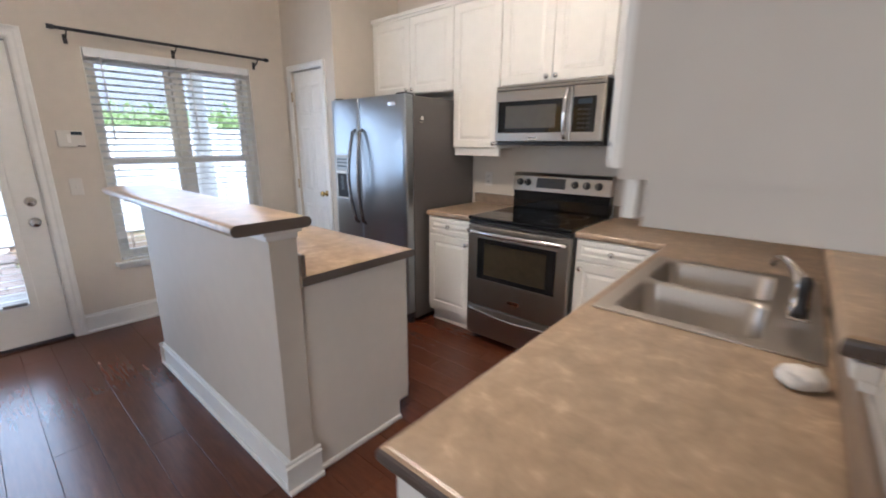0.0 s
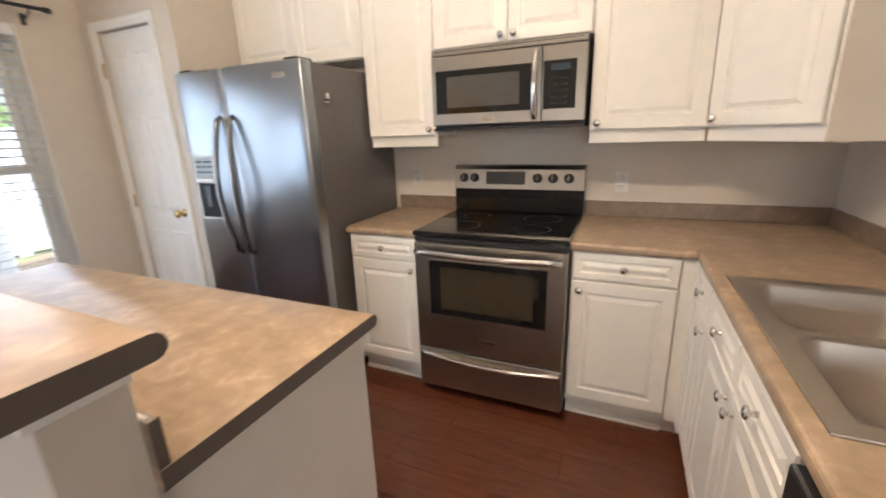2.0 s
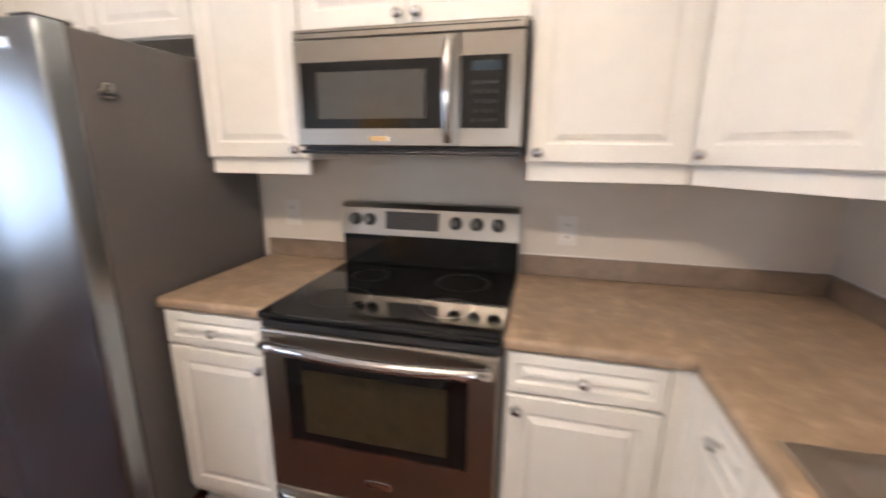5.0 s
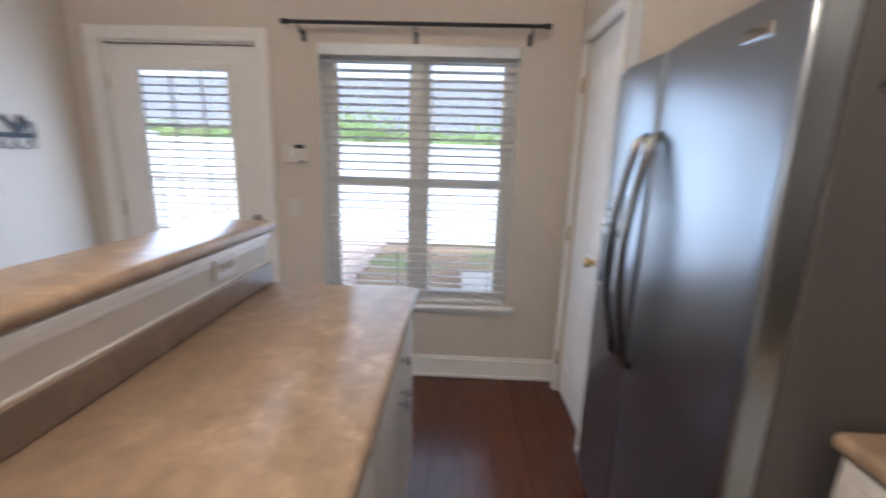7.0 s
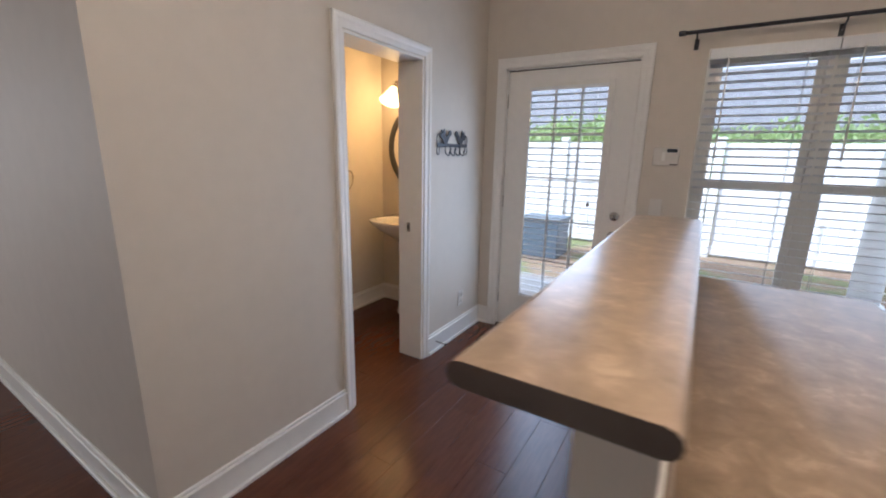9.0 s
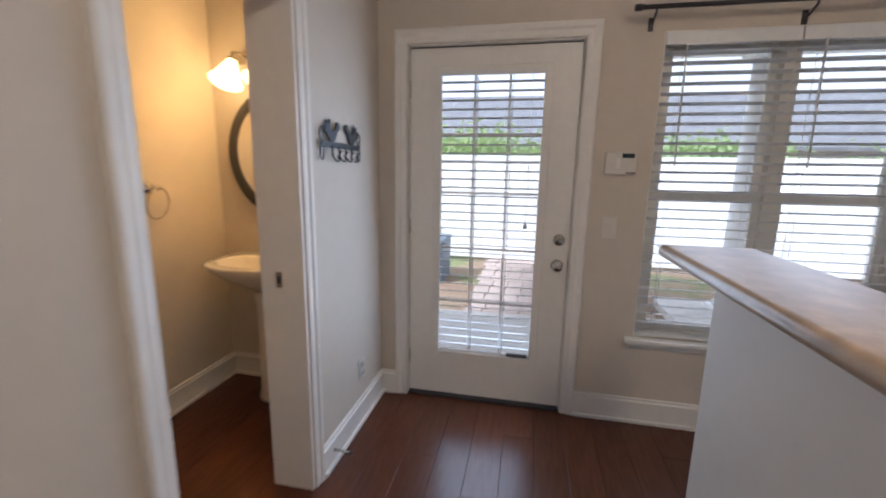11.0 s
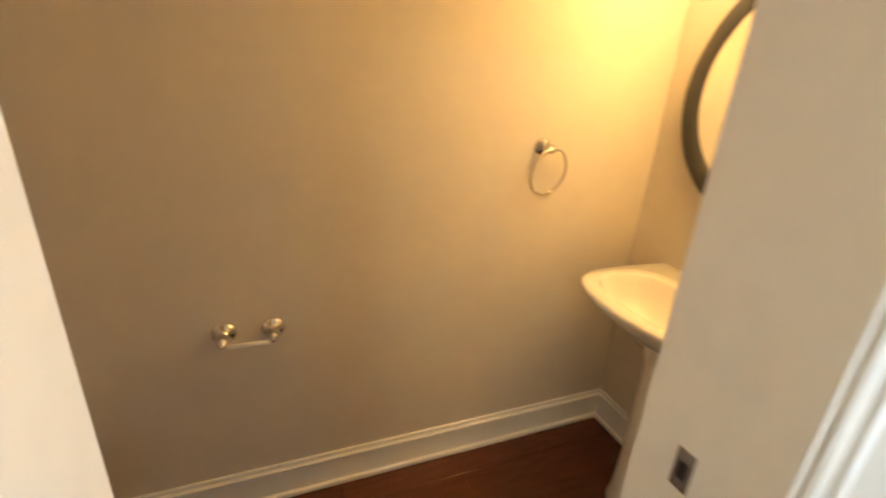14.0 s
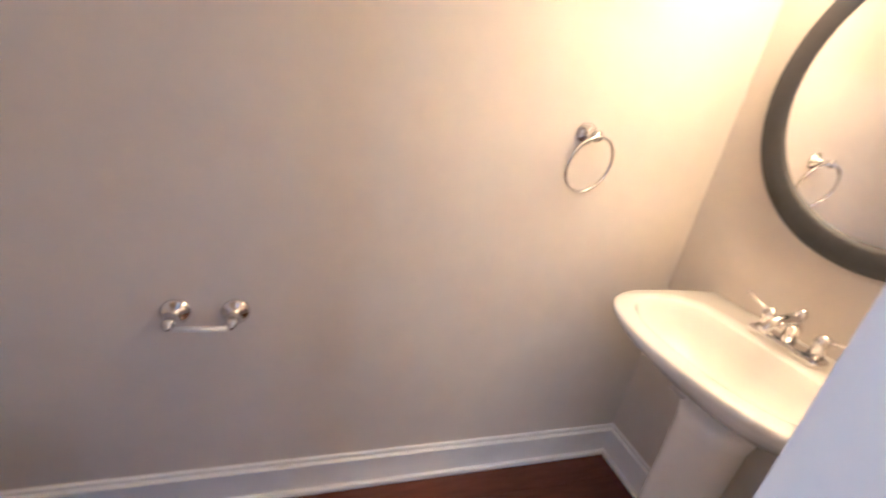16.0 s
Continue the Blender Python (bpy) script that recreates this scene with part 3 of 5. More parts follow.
# ---- worktops ----
worktop("worktop", cells([0.568, 0.998], [5.362, 5.998], (), 0.866, 0.906, lambda c: c.y < 5.37), "tan mottled laminate worktop beside the stove", "worktop", "kitchen worktops")
xs, ys = [1.757, 2.233, 2.31, 2.785, 2.850], [3.450, 4.33, 5.03, 5.362, 5.998]
hole = {(0, 0), (0, 1), (0, 2), (2, 1)}
worktop("worktop", cells(xs, ys, hole, 0.866, 0.906, lambda c: (abs(c.y - 5.362) < 0.002 and c.x < 2.235) or abs(c.x - 2.233) < 0.002 and c.y < 5.37 or c.y < 3.46),
       "tan mottled laminate L-shaped worktop round the sink", "worktop", "kitchen worktops", axis=1, ends=(3.45,))
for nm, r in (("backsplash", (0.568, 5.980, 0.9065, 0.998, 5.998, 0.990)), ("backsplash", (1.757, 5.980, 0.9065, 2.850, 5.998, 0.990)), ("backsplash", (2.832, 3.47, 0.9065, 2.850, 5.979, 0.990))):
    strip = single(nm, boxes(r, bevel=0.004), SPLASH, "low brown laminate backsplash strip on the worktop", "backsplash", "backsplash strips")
    x0, y0, _, x1, y1, z1 = r
    part("caulk_bead", boxes((x0 + 0.004, max(y0, y1 - 0.006), z1, x1 - 0.001, y1, z1 + 0.004) if x1 - x0 > 0.1 else (x1 - 0.006, y0 + 0.004, z1, x1, y1 - 0.001, z1 + 0.004), bevel=0.001), CAULK, strip, "thin white caulk bead")

# ---- sink ----
sk = thing("kitchen_sink", pose(2.272, 4.293, 0.906), "stainless double-bowl drop-in sink with satin finish", "sink")
part("rim", cells([0.0, 0.05, 0.425, 0.545], [0.0, 0.040, 0.372, 0.400, 0.735, 0.775], {(1, 1), (1, 3)}, 0.0005, 0.007, lambda c: True, r=0.003), SINK, sk)


def rounded(x0, y0, x1, y1, r, z, n=6):
    out = []
    for cx, cy, a in ((x1 - r, y1 - r, 0), (x0 + r, y1 - r, 90), (x0 + r, y0 + r, 180), (x1 - r, y0 + r, 270)):
        out += [(cx + r * math.cos(radians(a + 90 * i / n)), cy + r * math.sin(radians(a + 90 * i / n)), z) for i in range(n + 1)]
    return out


def bowl(y0, y1):
    b = rings([rounded(0.046, y0 - 0.004, 0.429, y1 + 0.004, 0.003, 0.0064), rounded(0.051, y0 + 0.001, 0.424, y1 - 0.001, 0.052, 0.0058), rounded(0.056, y0 + 0.006, 0.419, y1 - 0.006, 0.055, -0.004), rounded(0.064, y0 + 0.014, 0.411, y1 - 0.014, 0.06, -0.13),
               rounded(0.085, y0 + 0.035, 0.39, y1 - 0.035, 0.06, -0.172), rounded(0.2, (y0 + y1) / 2 - 0.04, 0.28, (y0 + y1) / 2 + 0.04, 0.039, -0.18)], cap_first=False)
    bmesh.ops.reverse_faces(b, faces=b.faces)
    return smooth(b)


for y0, y1 in ((0.040, 0.372), (0.400, 0.735)):
    bw = part("bowl", bowl(y0, y1), SINK, sk, "deep rounded satin steel bowl")
    part("drain", lathe([(0.0, 0), (0.03, 0), (0.038, 0.003), (0.042, 0.002), (0.042, 0)], 20, Matrix.Translation((0.24, (y0 + y1) / 2, -0.1795))), CHROME, bw)
fc = thing("kitchen_faucet", pose(2.762, 4.675, 0.913), "chrome arched kitchen faucet with a side lever", "faucet")
part("base_plate", boxes((-0.028, -0.125, 0.0, 0.028, 0.125, 0.012), bevel=0.005), CHROME, fc)
part("body", lathe([(0, 0.01), (0.03, 0.01), (0.026, 0.025), (0.022, 0.06), (0.024, 0.075), (0.018, 0.092), (0, 0.097)], 18), CHROME, fc)
part("spout", tube(bmesh.new(), [(0.0, 0, 0.035), (-0.03, 0, 0.068), (-0.07, 0, 0.090), (-0.12, 0, 0.103), (-0.18, 0, 0.108), (-0.23, 0, 0.104), (-0.262, 0, 0.093), (-0.278, 0, 0.070)],
     [0.016, 0.014, 0.013, 0.0125, 0.012, 0.0115, 0.0115, 0.012]), CHROME, fc, at=pose(0, 0, 0, 0, 0, -72))
part("lever", tube(bmesh.new(), [(0.0, 0, 0.092), (-0.012, 0.008, 0.112), (-0.040, 0.024, 0.138), (-0.062, 0.036, 0.150)], [0.011, 0.008, 0.006, 0.008]), CHROME, fc)
part("sprayer", lathe([(0, 0), (0.02, 0), (0.018, 0.015), (0.011, 0.03), (0.012, 0.07), (0.016, 0.10), (0.010, 0.115), (0, 0.117)], 14, Matrix.Translation((0.0, -0.1, 0.012))), DARK, fc, "black pull-out sprayer head")
pt = thing("dishcloth", pose(2.77, 4.15, 0.9065, 0, 0, 20), "crumpled white paper towel on the worktop", "paper towel")
cl = bmesh.new()
bmesh.ops.create_icosphere(cl, subdivisions=3, radius=0.055)
for v in cl.verts:
    q = noise.noise(v.co * 30) * 0.012
    v.co = Vector((v.co.x * 0.85, v.co.y * 0.65, max(0.0, v.co.z * 0.45 + 0.018))) + Vector((q, q, abs(q)))
part("cloth", smooth(cl), PAPER, pt)

# ---- pass-through ledge ----
worktop("passthrough_ledge", cells([2.795, 3.10], [3.965, 5.235], (), 1.061, 1.101, lambda c: True, r=0.014), "tan laminate ledge in the pass-through opening", "ledge", axis=1, ends=(3.965, 5.235))
structure("trim_ledge", boxes((2.827, 3.965, 1.012, 2.851, 5.235, 1.030), (2.814, 3.965, 1.030, 2.851, 5.235, 1.0605), bevel=0.003), TRIM, "white moulding under the pass-through ledge", "moulding")

# ---- island ----
IX0, IX1 = -0.245, 1.320
structure("wall_island", boxes((IX0, 3.742, -0.012, IX1, 3.849, 1.108)), WALL, "greige painted half wall of the kitchen island", "half wall")
baseboard("baseboard_island", [(IX0, 3.742, IX1, 3.742, 0, -1), (IX1, 3.714, IX1, 3.877, 1, 0), (IX0, 3.714, IX0, 3.849, -1, 0)])
structure("trim_island", boxes((IX0 - 0.014, 3.727, 1.062, IX1 + 0.014, 3.8505, 1.084), (IX0 - 0.026, 3.714, 1.084, IX1 + 0.026, 3.862, 1.1078), bevel=0.004), TRIM, "white bed moulding under the raised bar top", "moulding")
worktop("bar_top", postformed(-0.298, 1.402, 3.586, 3.868, 1.1085, 1.150), "tan laminate raised bar top on the island", "bar top", ends=(-0.298, 1.402))
ib = thing("island_cabinet", pose(1.300, 4.42, 0, 0, 0, 180), "white island cabinet with drawers and doors facing the stove", "base cabinet")
part("body", boxes((0.0, 0.0, 0.10, 1.545, 0.570, 0.864)), CAB, ib)
part("toe_kick", boxes((0.0, 0.06, 0.0, 1.545, 0.075, 0.0995)), CAB, ib)
ep = extrude([(0.0, 0.10), (0.06, 0.10), (0.06, 0.0), (0.570, 0.0), (0.570, 0.864), (0.0, 0.864)], 0.0005, 0.006)
ep.transform(Matrix(((0, 0, -1, 0), (1, 0, 0, 0), (0, 1, 0, 0), (0, 0, 0, 1))))
bmesh.ops.recalc_face_normals(ep, faces=ep.faces)
part("end_panel", ep, ALMOND, ib, "pale almond laminate end panel")
part("shoe_moulding", boxes((-0.02, 0.06, 0.0, -0.0062, 0.54, 0.022), bevel=0.004), TRIM, ib, "white shoe moulding")
for k in range(2):
    x0 = 0.006 + k * 0.772
    front(ib, "drawer_front", x0, 0.735, 0.760, 0.122, (x0 + 0.380, 0.796), border=0.03)
    for j in range(2):
        front(ib, "door", x0 + j * 0.383, 0.135, 0.377, 0.592, (x0 + 0.347 if j == 0 else x0 + 0.413, 0.665))
worktop("worktop", postformed(-0.25, 1.337, 3.8495, 4.455, 0.866, 0.906, roll_low=False), "tan mottled laminate worktop on the island", "worktop", "kitchen worktops", ends=(-0.25, 1.337))
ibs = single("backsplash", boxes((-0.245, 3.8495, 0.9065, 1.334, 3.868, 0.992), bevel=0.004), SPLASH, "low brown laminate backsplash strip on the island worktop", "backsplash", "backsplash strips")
part("caulk_bead", boxes((-0.24, 3.8497, 0.9922, 1.330, 3.857, 0.997), bevel=0.001), CAULK, ibs, "thin white caulk bead")
part("end_cap", boxes((1.3342, 3.8495, 0.9065, 1.337, 3.868, 0.992), bevel=0.001), EDGE, ibs, "dark brown end cap")


def outlet(m, label, flat=False, switch=False):
    """A cover plate, its face to -y, centred on the origin."""
    w, h = (0.122, 0.072) if flat else (0.072, 0.118)
    ob = thing("light_switch" if switch else "outlet", m, label, "light switch" if switch else "power outlet", "wall plates")
    part("plate", boxes((-w / 2, -0.006, -h / 2, w / 2, 0, h / 2), bevel=0.0025), WALLPLATE, ob)
    if switch:
        part("toggle", boxes((-0.005, -0.014, -0.009, 0.005, -0.0061, 0.012), bevel=0.002), WALLPLATE, ob)
        return ob
    for s in (-1, 1):
        c = (s * 0.028, 0) if flat else (0, s * 0.024)
        sk_ = part("socket", lathe([(0, 0), (0.0155, 0), (0.0165, -0.0015), (0.0165, -0.003)], 18, Matrix.Translation((c[0], -0.0085, c[1])) @ Matrix.Rotation(radians(-90), 4, "X")), WALLPLATE, ob)
        pins = [(-0.006, 0.0), (0.006, 0.0)] if not flat else [(0.0, -0.006), (0.0, 0.006)]
        for px, pz in pins:
            a, b = (0.0013, 0.0042) if not flat else (0.0042, 0.0013)
            part("slot", boxes((c[0] + px - a, -0.0095, c[1] + pz - b, c[0] + px + a, -0.0087, c[1] + pz + b)), DARK, sk_)
    return ob


outlet(pose(1.935, NY - 0.0005, 1.095), "white duplex outlet on the wall beside the stove")
outlet(pose(0.70, NY - 0.0005, 1.115), "white outlet plate behind the small worktop")
outlet(pose(1.120, 3.8495, 1.053, 0, 0, 180), "white duplex outlet laid flat on the half wall", flat=True)
outlet(pose(0.05, 3.8495, 1.050, 0, 0, 180), "white duplex outlet laid flat on the half wall", flat=True)
outlet(pose(-0.86, SY + 0.0005, 0.30, 0, 0, 180), "white outlet plate low on the wall under the key rack")
outlet(pose(WX + 0.0005, 3.60, 1.09, 0, 0, 90), "white light switch plate beside the glazed door", switch=True)

# ---- refrigerator ----
fr = thing("refrigerator", pose(-0.337, 5.185, 0), "stainless side-by-side refrigerator with grey sides and dispenser", "refrigerator")
FW, FS = 0.877, 0.352
part("body", boxes((0.0, 0.075, 0.03, FW, 0.80, 1.728), bevel=0.006), GREY, fr, "dark grey painted steel case")
part("kick_grille", boxes((0.01, 0.04, 0.0, FW - 0.01, 0.0745, 0.085), bevel=0.004), DARK, fr)


def bowed_door(x0, x1, z0, z1, back=0.068, bow=0.012, n=14, r=0.012):
    """A door slab whose front is bowed outward and whose upright edges are rounded."""
    pts = [(x0, back)]
    w = x1 - x0
    for i in range(n + 1):
        x = x0 + r + (w - 2 * r) * i / n
        u = (x - x0 - w / 2) / (w / 2)
        y = -bow * (1 - u * u)
        if i == 0:
            pts += [(x0, y + r), (x0 + r * 0.29, y + r * 0.29)]
        pts.append((x, y))
        if i == n:
            pts += [(x1 - r * 0.29, y + r * 0.29), (x1, y + r)]
    pts.append((x1, back))
    loops = [[(x, y, z) for x, y in pts] for z in (z0, z1 - 0.010)]
    for d, z in ((0.003, z1 - 0.003), (0.010, z1)):
        loops.append([(min(max(x, x0 + d), x1 - d), y + d if y < 0.03 else y, z) for x, y in pts])
    bm = rings(loops)
    bm.normal_update()
    for f in bm.faces:
        f.smooth = f.normal.y < -0.8
    return bm


freezer = part("freezer_door", bowed_door(0.0, FS - 0.003, 0.095, 1.736), STEELV, fr, "brushed stainless freezer door")
fridge = part("fridge_door", bowed_door(FS + 0.003, FW, 0.095, 1.736), STEELV, fr, "brushed stainless refrigerator door")
for dr, hx, s in ((freezer, FS - 0.045, 1), (fridge, FS + 0.045, -1)):
    pts = [(hx, 0.0, 0.76)] + [(hx - s * 0.012 * math.sin(math.pi * i / 12), -0.03 - 0.05 * math.sin(math.pi * i / 12), 0.78 + 0.70 * i / 12) for i in range(13)] + [(hx, 0.0, 1.50)]
    hb = tube(bmesh.new(), pts, [0.012] + [0.0145] * 13 + [0.012], 12)
    part("handle", hb, STEELD, dr, "bowed stainless door handle")
dp = part("dispenser", boxes((0.038, -0.016, 0.945, 0.052, -0.0005, 1.305), (0.198, -0.016, 0.945, 0.212, -0.0005, 1.305), (0.052, -0.016, 1.291, 0.198, -0.0005, 1.305), (0.052, -0.016, 0.945, 0.198, -0.0005, 0.957), bevel=0.002), STEEL, freezer, "silver dispenser surround")
part("dispenser_recess", boxes((0.0525, -0.0135, 0.9575, 0.1975, -0.0005, 1.150)), RECESS, freezer, "black dispenser recess")
part("paddle", boxes((0.105, -0.019, 1.02, 0.145, -0.0137, 1.135), bevel=0.002), DARK, freezer)
part("dispenser_shelf", boxes((0.0525, -0.028, 1.152, 0.1975, -0.0005, 1.182), bevel=0.005), STEEL, freezer, "silver bar above the recess")
part("control_panel", boxes((0.0525, -0.0150, 1.183, 0.1975, -0.0005, 1.2905), bevel=0.001), DISPL, freezer, "pale grey dispenser display")
for k, (bx, bz, bw) in enumerate(((0.062, 1.265, 0.05), (0.125, 1.265, 0.06), (0.062, 1.238, 0.035), (0.108, 1.238, 0.03), (0.150, 1.238, 0.035), (0.062, 1.208, 0.12))):
    part("display_bar", boxes((bx, -0.0158, bz, bx + bw, -0.0151, bz + 0.010)), LCD, freezer)
part("badge", boxes((FW - 0.17, -0.0135, 1.66, FW - 0.09, -0.0015, 1.685), bevel=0.001), CHROME, fridge, "small plain metal badge")
for hx in (0.03, FW - 0.11):
    part("hinge_cover", boxes((hx, 0.01, 1.7285, hx + 0.08, 0.12, 1.748), bevel=0.006), DARK, fr)
mg = thing("magnet_clip", pose(-0.337 + FW - 0.0008, 5.335, 1.575), "grey magnetic clip on the refrigerator side", "magnet clip")
part("clip", boxes((0.0, -0.020, -0.030, 0.010, 0.020, 0.0), bevel=0.003), NICKEL, mg)
part("lever", boxes((0.0102, -0.013, -0.010, 0.020, 0.013, 0.016), bevel=0.003), CHROME, mg)
part("spring_pin", lathe([(0, -0.028), (0.005, -0.028), (0.005, 0.028), (0, 0.028)], 10, Matrix.Translation((0.012, 0, -0.016)) @ Matrix.Rotation(radians(90), 4, "X")), DARK, mg)

# ---- range ----
st = thing("stove", pose(1.000, 5.335, 0), "stainless freestanding electric range with black glass cooktop", "stove")
SWD = 0.752
part("body", boxes((0.0, 0.03, 0.035, SWD, 0.645, 0.895)), GREY, st)
for fx in (0.05, SWD - 0.05):
    for fy in (0.08, 0.58):
        part("foot", lathe([(0, 0), (0.018, 0), (0.018, 0.01), (0.01, 0.036), (0, 0.036)], 10, Matrix.Translation((fx, fy, 0))), DARK, st)
part("cooktop", boxes((-0.004, -0.012, 0.8955, SWD + 0.004, 0.60, 0.918), bevel=0.008), BLACK, st, "black ceramic glass cooktop")
for bx, by, br in ((0.19, 0.17, 0.10), (0.56, 0.17, 0.085), (0.19, 0.43, 0.075), (0.56, 0.43, 0.10)):
    part("burner_ring", lathe([(br - 0.003, 0), (br - 0.003, 0.0004), (br, 0.0004), (br, 0)], 40, Matrix.Translation((bx, by, 0.9181))), DARK, st)
bp = part("back_panel", boxes((0.0, 0.575, 0.9185, SWD, 0.645, 1.055), bevel=0.006), BLACK, st, "black glass lower backguard")
cp = part("control_panel", rings([[(0.0, 0.56, 1.055), (SWD, 0.56, 1.055), (SWD, 0.645, 1.055), (0.0, 0.645, 1.055)], [(0.0, 0.578, 1.165), (SWD, 0.578, 1.165), (SWD, 0.645, 1.165), (0.0, 0.645, 1.165)],
                                  [(0.0, 0.592, 1.187), (SWD, 0.592, 1.187), (SWD, 0.645, 1.187), (0.0, 0.645, 1.187)]]), STEEL, st, "stainless control panel")
tilt = Matrix.Rotation(radians(90 - 9), 4, "X")
for kx in (0.062, 0.128, 0.50, 0.585, 0.67):
    kb = part("dial", lathe([(0, 0), (0.027, 0), (0.026, 0.006), (0.021, 0.010), (0.019, 0.024), (0.016, 0.027), (0, 0.028)], 20, Matrix.Translation((kx, 0.568, 1.118)) @ tilt), DARK, cp, "round black control dial")
    part("pointer", boxes((-0.002, -0.016, 0.0281, 0.002, 0.016, 0.030)), STEEL, kb, at=Matrix.Translation((kx, 0.568, 1.118)) @ tilt)
part("display", boxes((-0.115, -0.037, 0.0, 0.115, 0.037, 0.003), bevel=0.001), DARK, cp, "black glass clock display", at=Matrix.Translation((0.315, 0.5685, 1.118)) @ tilt)
part("clock_digits", boxes((-0.03, 0.008, 0.0031, -0.008, 0.012, 0.0036), (0.002, 0.008, 0.0031, 0.03, 0.012, 0.0036)), LCD, cp, at=Matrix.Translation((0.315, 0.5685, 1.118)) @ tilt)
od = part("oven_door", boxes((0.002, -0.012, 0.285, SWD - 0.002, 0.0295, 0.862), bevel=0.008), STEEL, st, "brushed stainless oven door")
part("vent_trim", boxes((0.004, -0.004, 0.866, SWD - 0.004, 0.0295, 0.889), bevel=0.002), DARK, st, "black vent strip above the oven door")
part("window_border", boxes((0.085, -0.0155, 0.487, SWD - 0.085, -0.0125, 0.775), bevel=0.001), BLACK, od, "black glass window border")
part("window", boxes((0.145, -0.0170, 0.520, SWD - 0.145, -0.0157, 0.745)), OVEN, od, "tinted oven window")
for wz in (0.481, 0.7765):
    part("window_trim", boxes((0.080, -0.0150, wz, SWD - 0.080, -0.0122, wz + 0.0045)), CHROME, od)
hp = [(0.03, -0.012, 0.822)] + [(0.03 + 0.694 * i / 14, -0.042 - 0.028 * math.sin(math.pi * i / 14), 0.822) for i in range(15)] + [(SWD - 0.03, -0.012, 0.822)]
part("handle", tube(bmesh.new(), hp, [0.014] + [0.0165] * 15 + [0.014], 12), CHROME, od, "bowed polished oven handle")
part("badge", boxes((0.34, -0.0145, 0.352, 0.43, -0.0122, 0.378), bevel=0.001), CHROME, od, "small plain metal badge")
sd = part("storage_drawer", boxes((0.002, -0.012, 0.055, SWD - 0.002, 0.0295, 0.278), bevel=0.008), STEEL, st, "brushed stainless storage drawer")
lip = [(0.02 + 0.714 * i / 14, -0.016 - 0.014 * math.sin(math.pi * i / 14), 0.252 - 0.022 * math.sin(math.pi * i / 14)) for i in range(15)]
part("drawer_pull", tube(bmesh.new(), lip, 0.010, 8), CHROME, sd, "bowed polished drawer pull")

# ---- microwave ----
mw = thing("microwave", pose(1.004, 5.615, 1.402), "stainless over-range microwave with black glass window", "microwave")
MW, MH = 0.755, 0.380
part("body", boxes((0.0, 0.03, 0.0, MW, 0.383, MH - 0.002)), DARK, mw)
part("grille", boxes((0.0, 0.0, MH - 0.033, MW, 0.0295, MH - 0.003), bevel=0.004), STEEL, mw, "stainless vent grille")
part("grille_slot", boxes((0.02, -0.001, MH - 0.016, MW - 0.02, 0.0, MH - 0.012)), DARK, mw)
md = part("door", boxes((0.0, -0.006, 0.012, 0.556, 0.0295, MH - 0.036), bevel=0.006), STEEL, mw, "brushed stainless microwave door")
part("window_border", boxes((0.024, -0.009, 0.070, 0.512, -0.0062, MH - 0.104), bevel=0.001), BLACK, md, "black glass window border")
part("window", boxes((0.085, -0.0105, 0.100, 0.455, -0.0092, MH - 0.135)), MWGL, md, "grey mesh window")
part("badge", boxes((0.265, -0.0085, 0.030, 0.33, -0.0062, 0.046), bevel=0.001), CHROME, md, "small plain metal badge")
mp_ = [(0.532, -0.006, 0.035)] + [(0.532, -0.032 - 0.024 * math.sin(math.pi * i / 10), 0.035 + 0.285 * i / 10) for i in range(11)] + [(0.532, -0.006, 0.32)]
part("handle", tube(bmesh.new(), mp_, [0.010] + [0.014] * 11 + [0.010], 12), CHROME, md, "bowed polished door handle")
mc = part("control_panel", boxes((0.559, -0.006, 0.012, MW, 0.0295, MH - 0.036), bevel=0.006), STEEL, mw)
part("keypad", boxes((0.566, -0.009, 0.070, MW - 0.044, -0.0062, MH - 0.102), bevel=0.001), BLACK, mc, "black glass keypad")
part("display", boxes((0.600, -0.0102, 0.235, MW - 0.070, -0.0092, 0.262)), LCD, mc)
for r_ in range(5):
    for c_ in range(3):
        kx, kz = 0.602 + c_ * 0.028, 0.090 + r_ * 0.027
        part("key", boxes((kx, -0.0098, kz, kx + 0.018, -0.0091, kz + 0.009)), KEYPRINT, mc)
part("underside", boxes((0.0, 0.0, -0.012, MW, 0.383, -0.0005), bevel=0.003), DARK, mw)


# ---- glazed door ----
DX = WX - 0.025                                # the door's inner face
gd = thing("door_1", pose(DX, DOOR[0], 0), "white glazed exterior door with enclosed blinds, closed", "door", kind="structure")
DWD = DOOR[1] - DOOR[0]
GY0, GY1, GZ0, GZ1 = 0.172, 0.732, 0.285, 1.886
part("slab", boxes((-0.044, 0.005, 0.02, 0, GY0, 2.008), (-0.044, GY1, 0.02, 0, DWD - 0.005, 2.008), (-0.044, GY0, 0.02, 0, GY1, GZ0), (-0.044, GY0, GZ1, 0, GY1, 2.008)), TRIM, gd)
part("weatherstrip", boxes((-0.034, 0.005, 2.0085, -0.006, DWD - 0.005, 2.0155)), DARK, gd, "black foam weatherstrip")
part("threshold", boxes((-0.12, 0.0, -0.011, 0.03, DWD, 0.017), bevel=0.004), IRON, gd, "dark bronze threshold")
f_ = 0.03
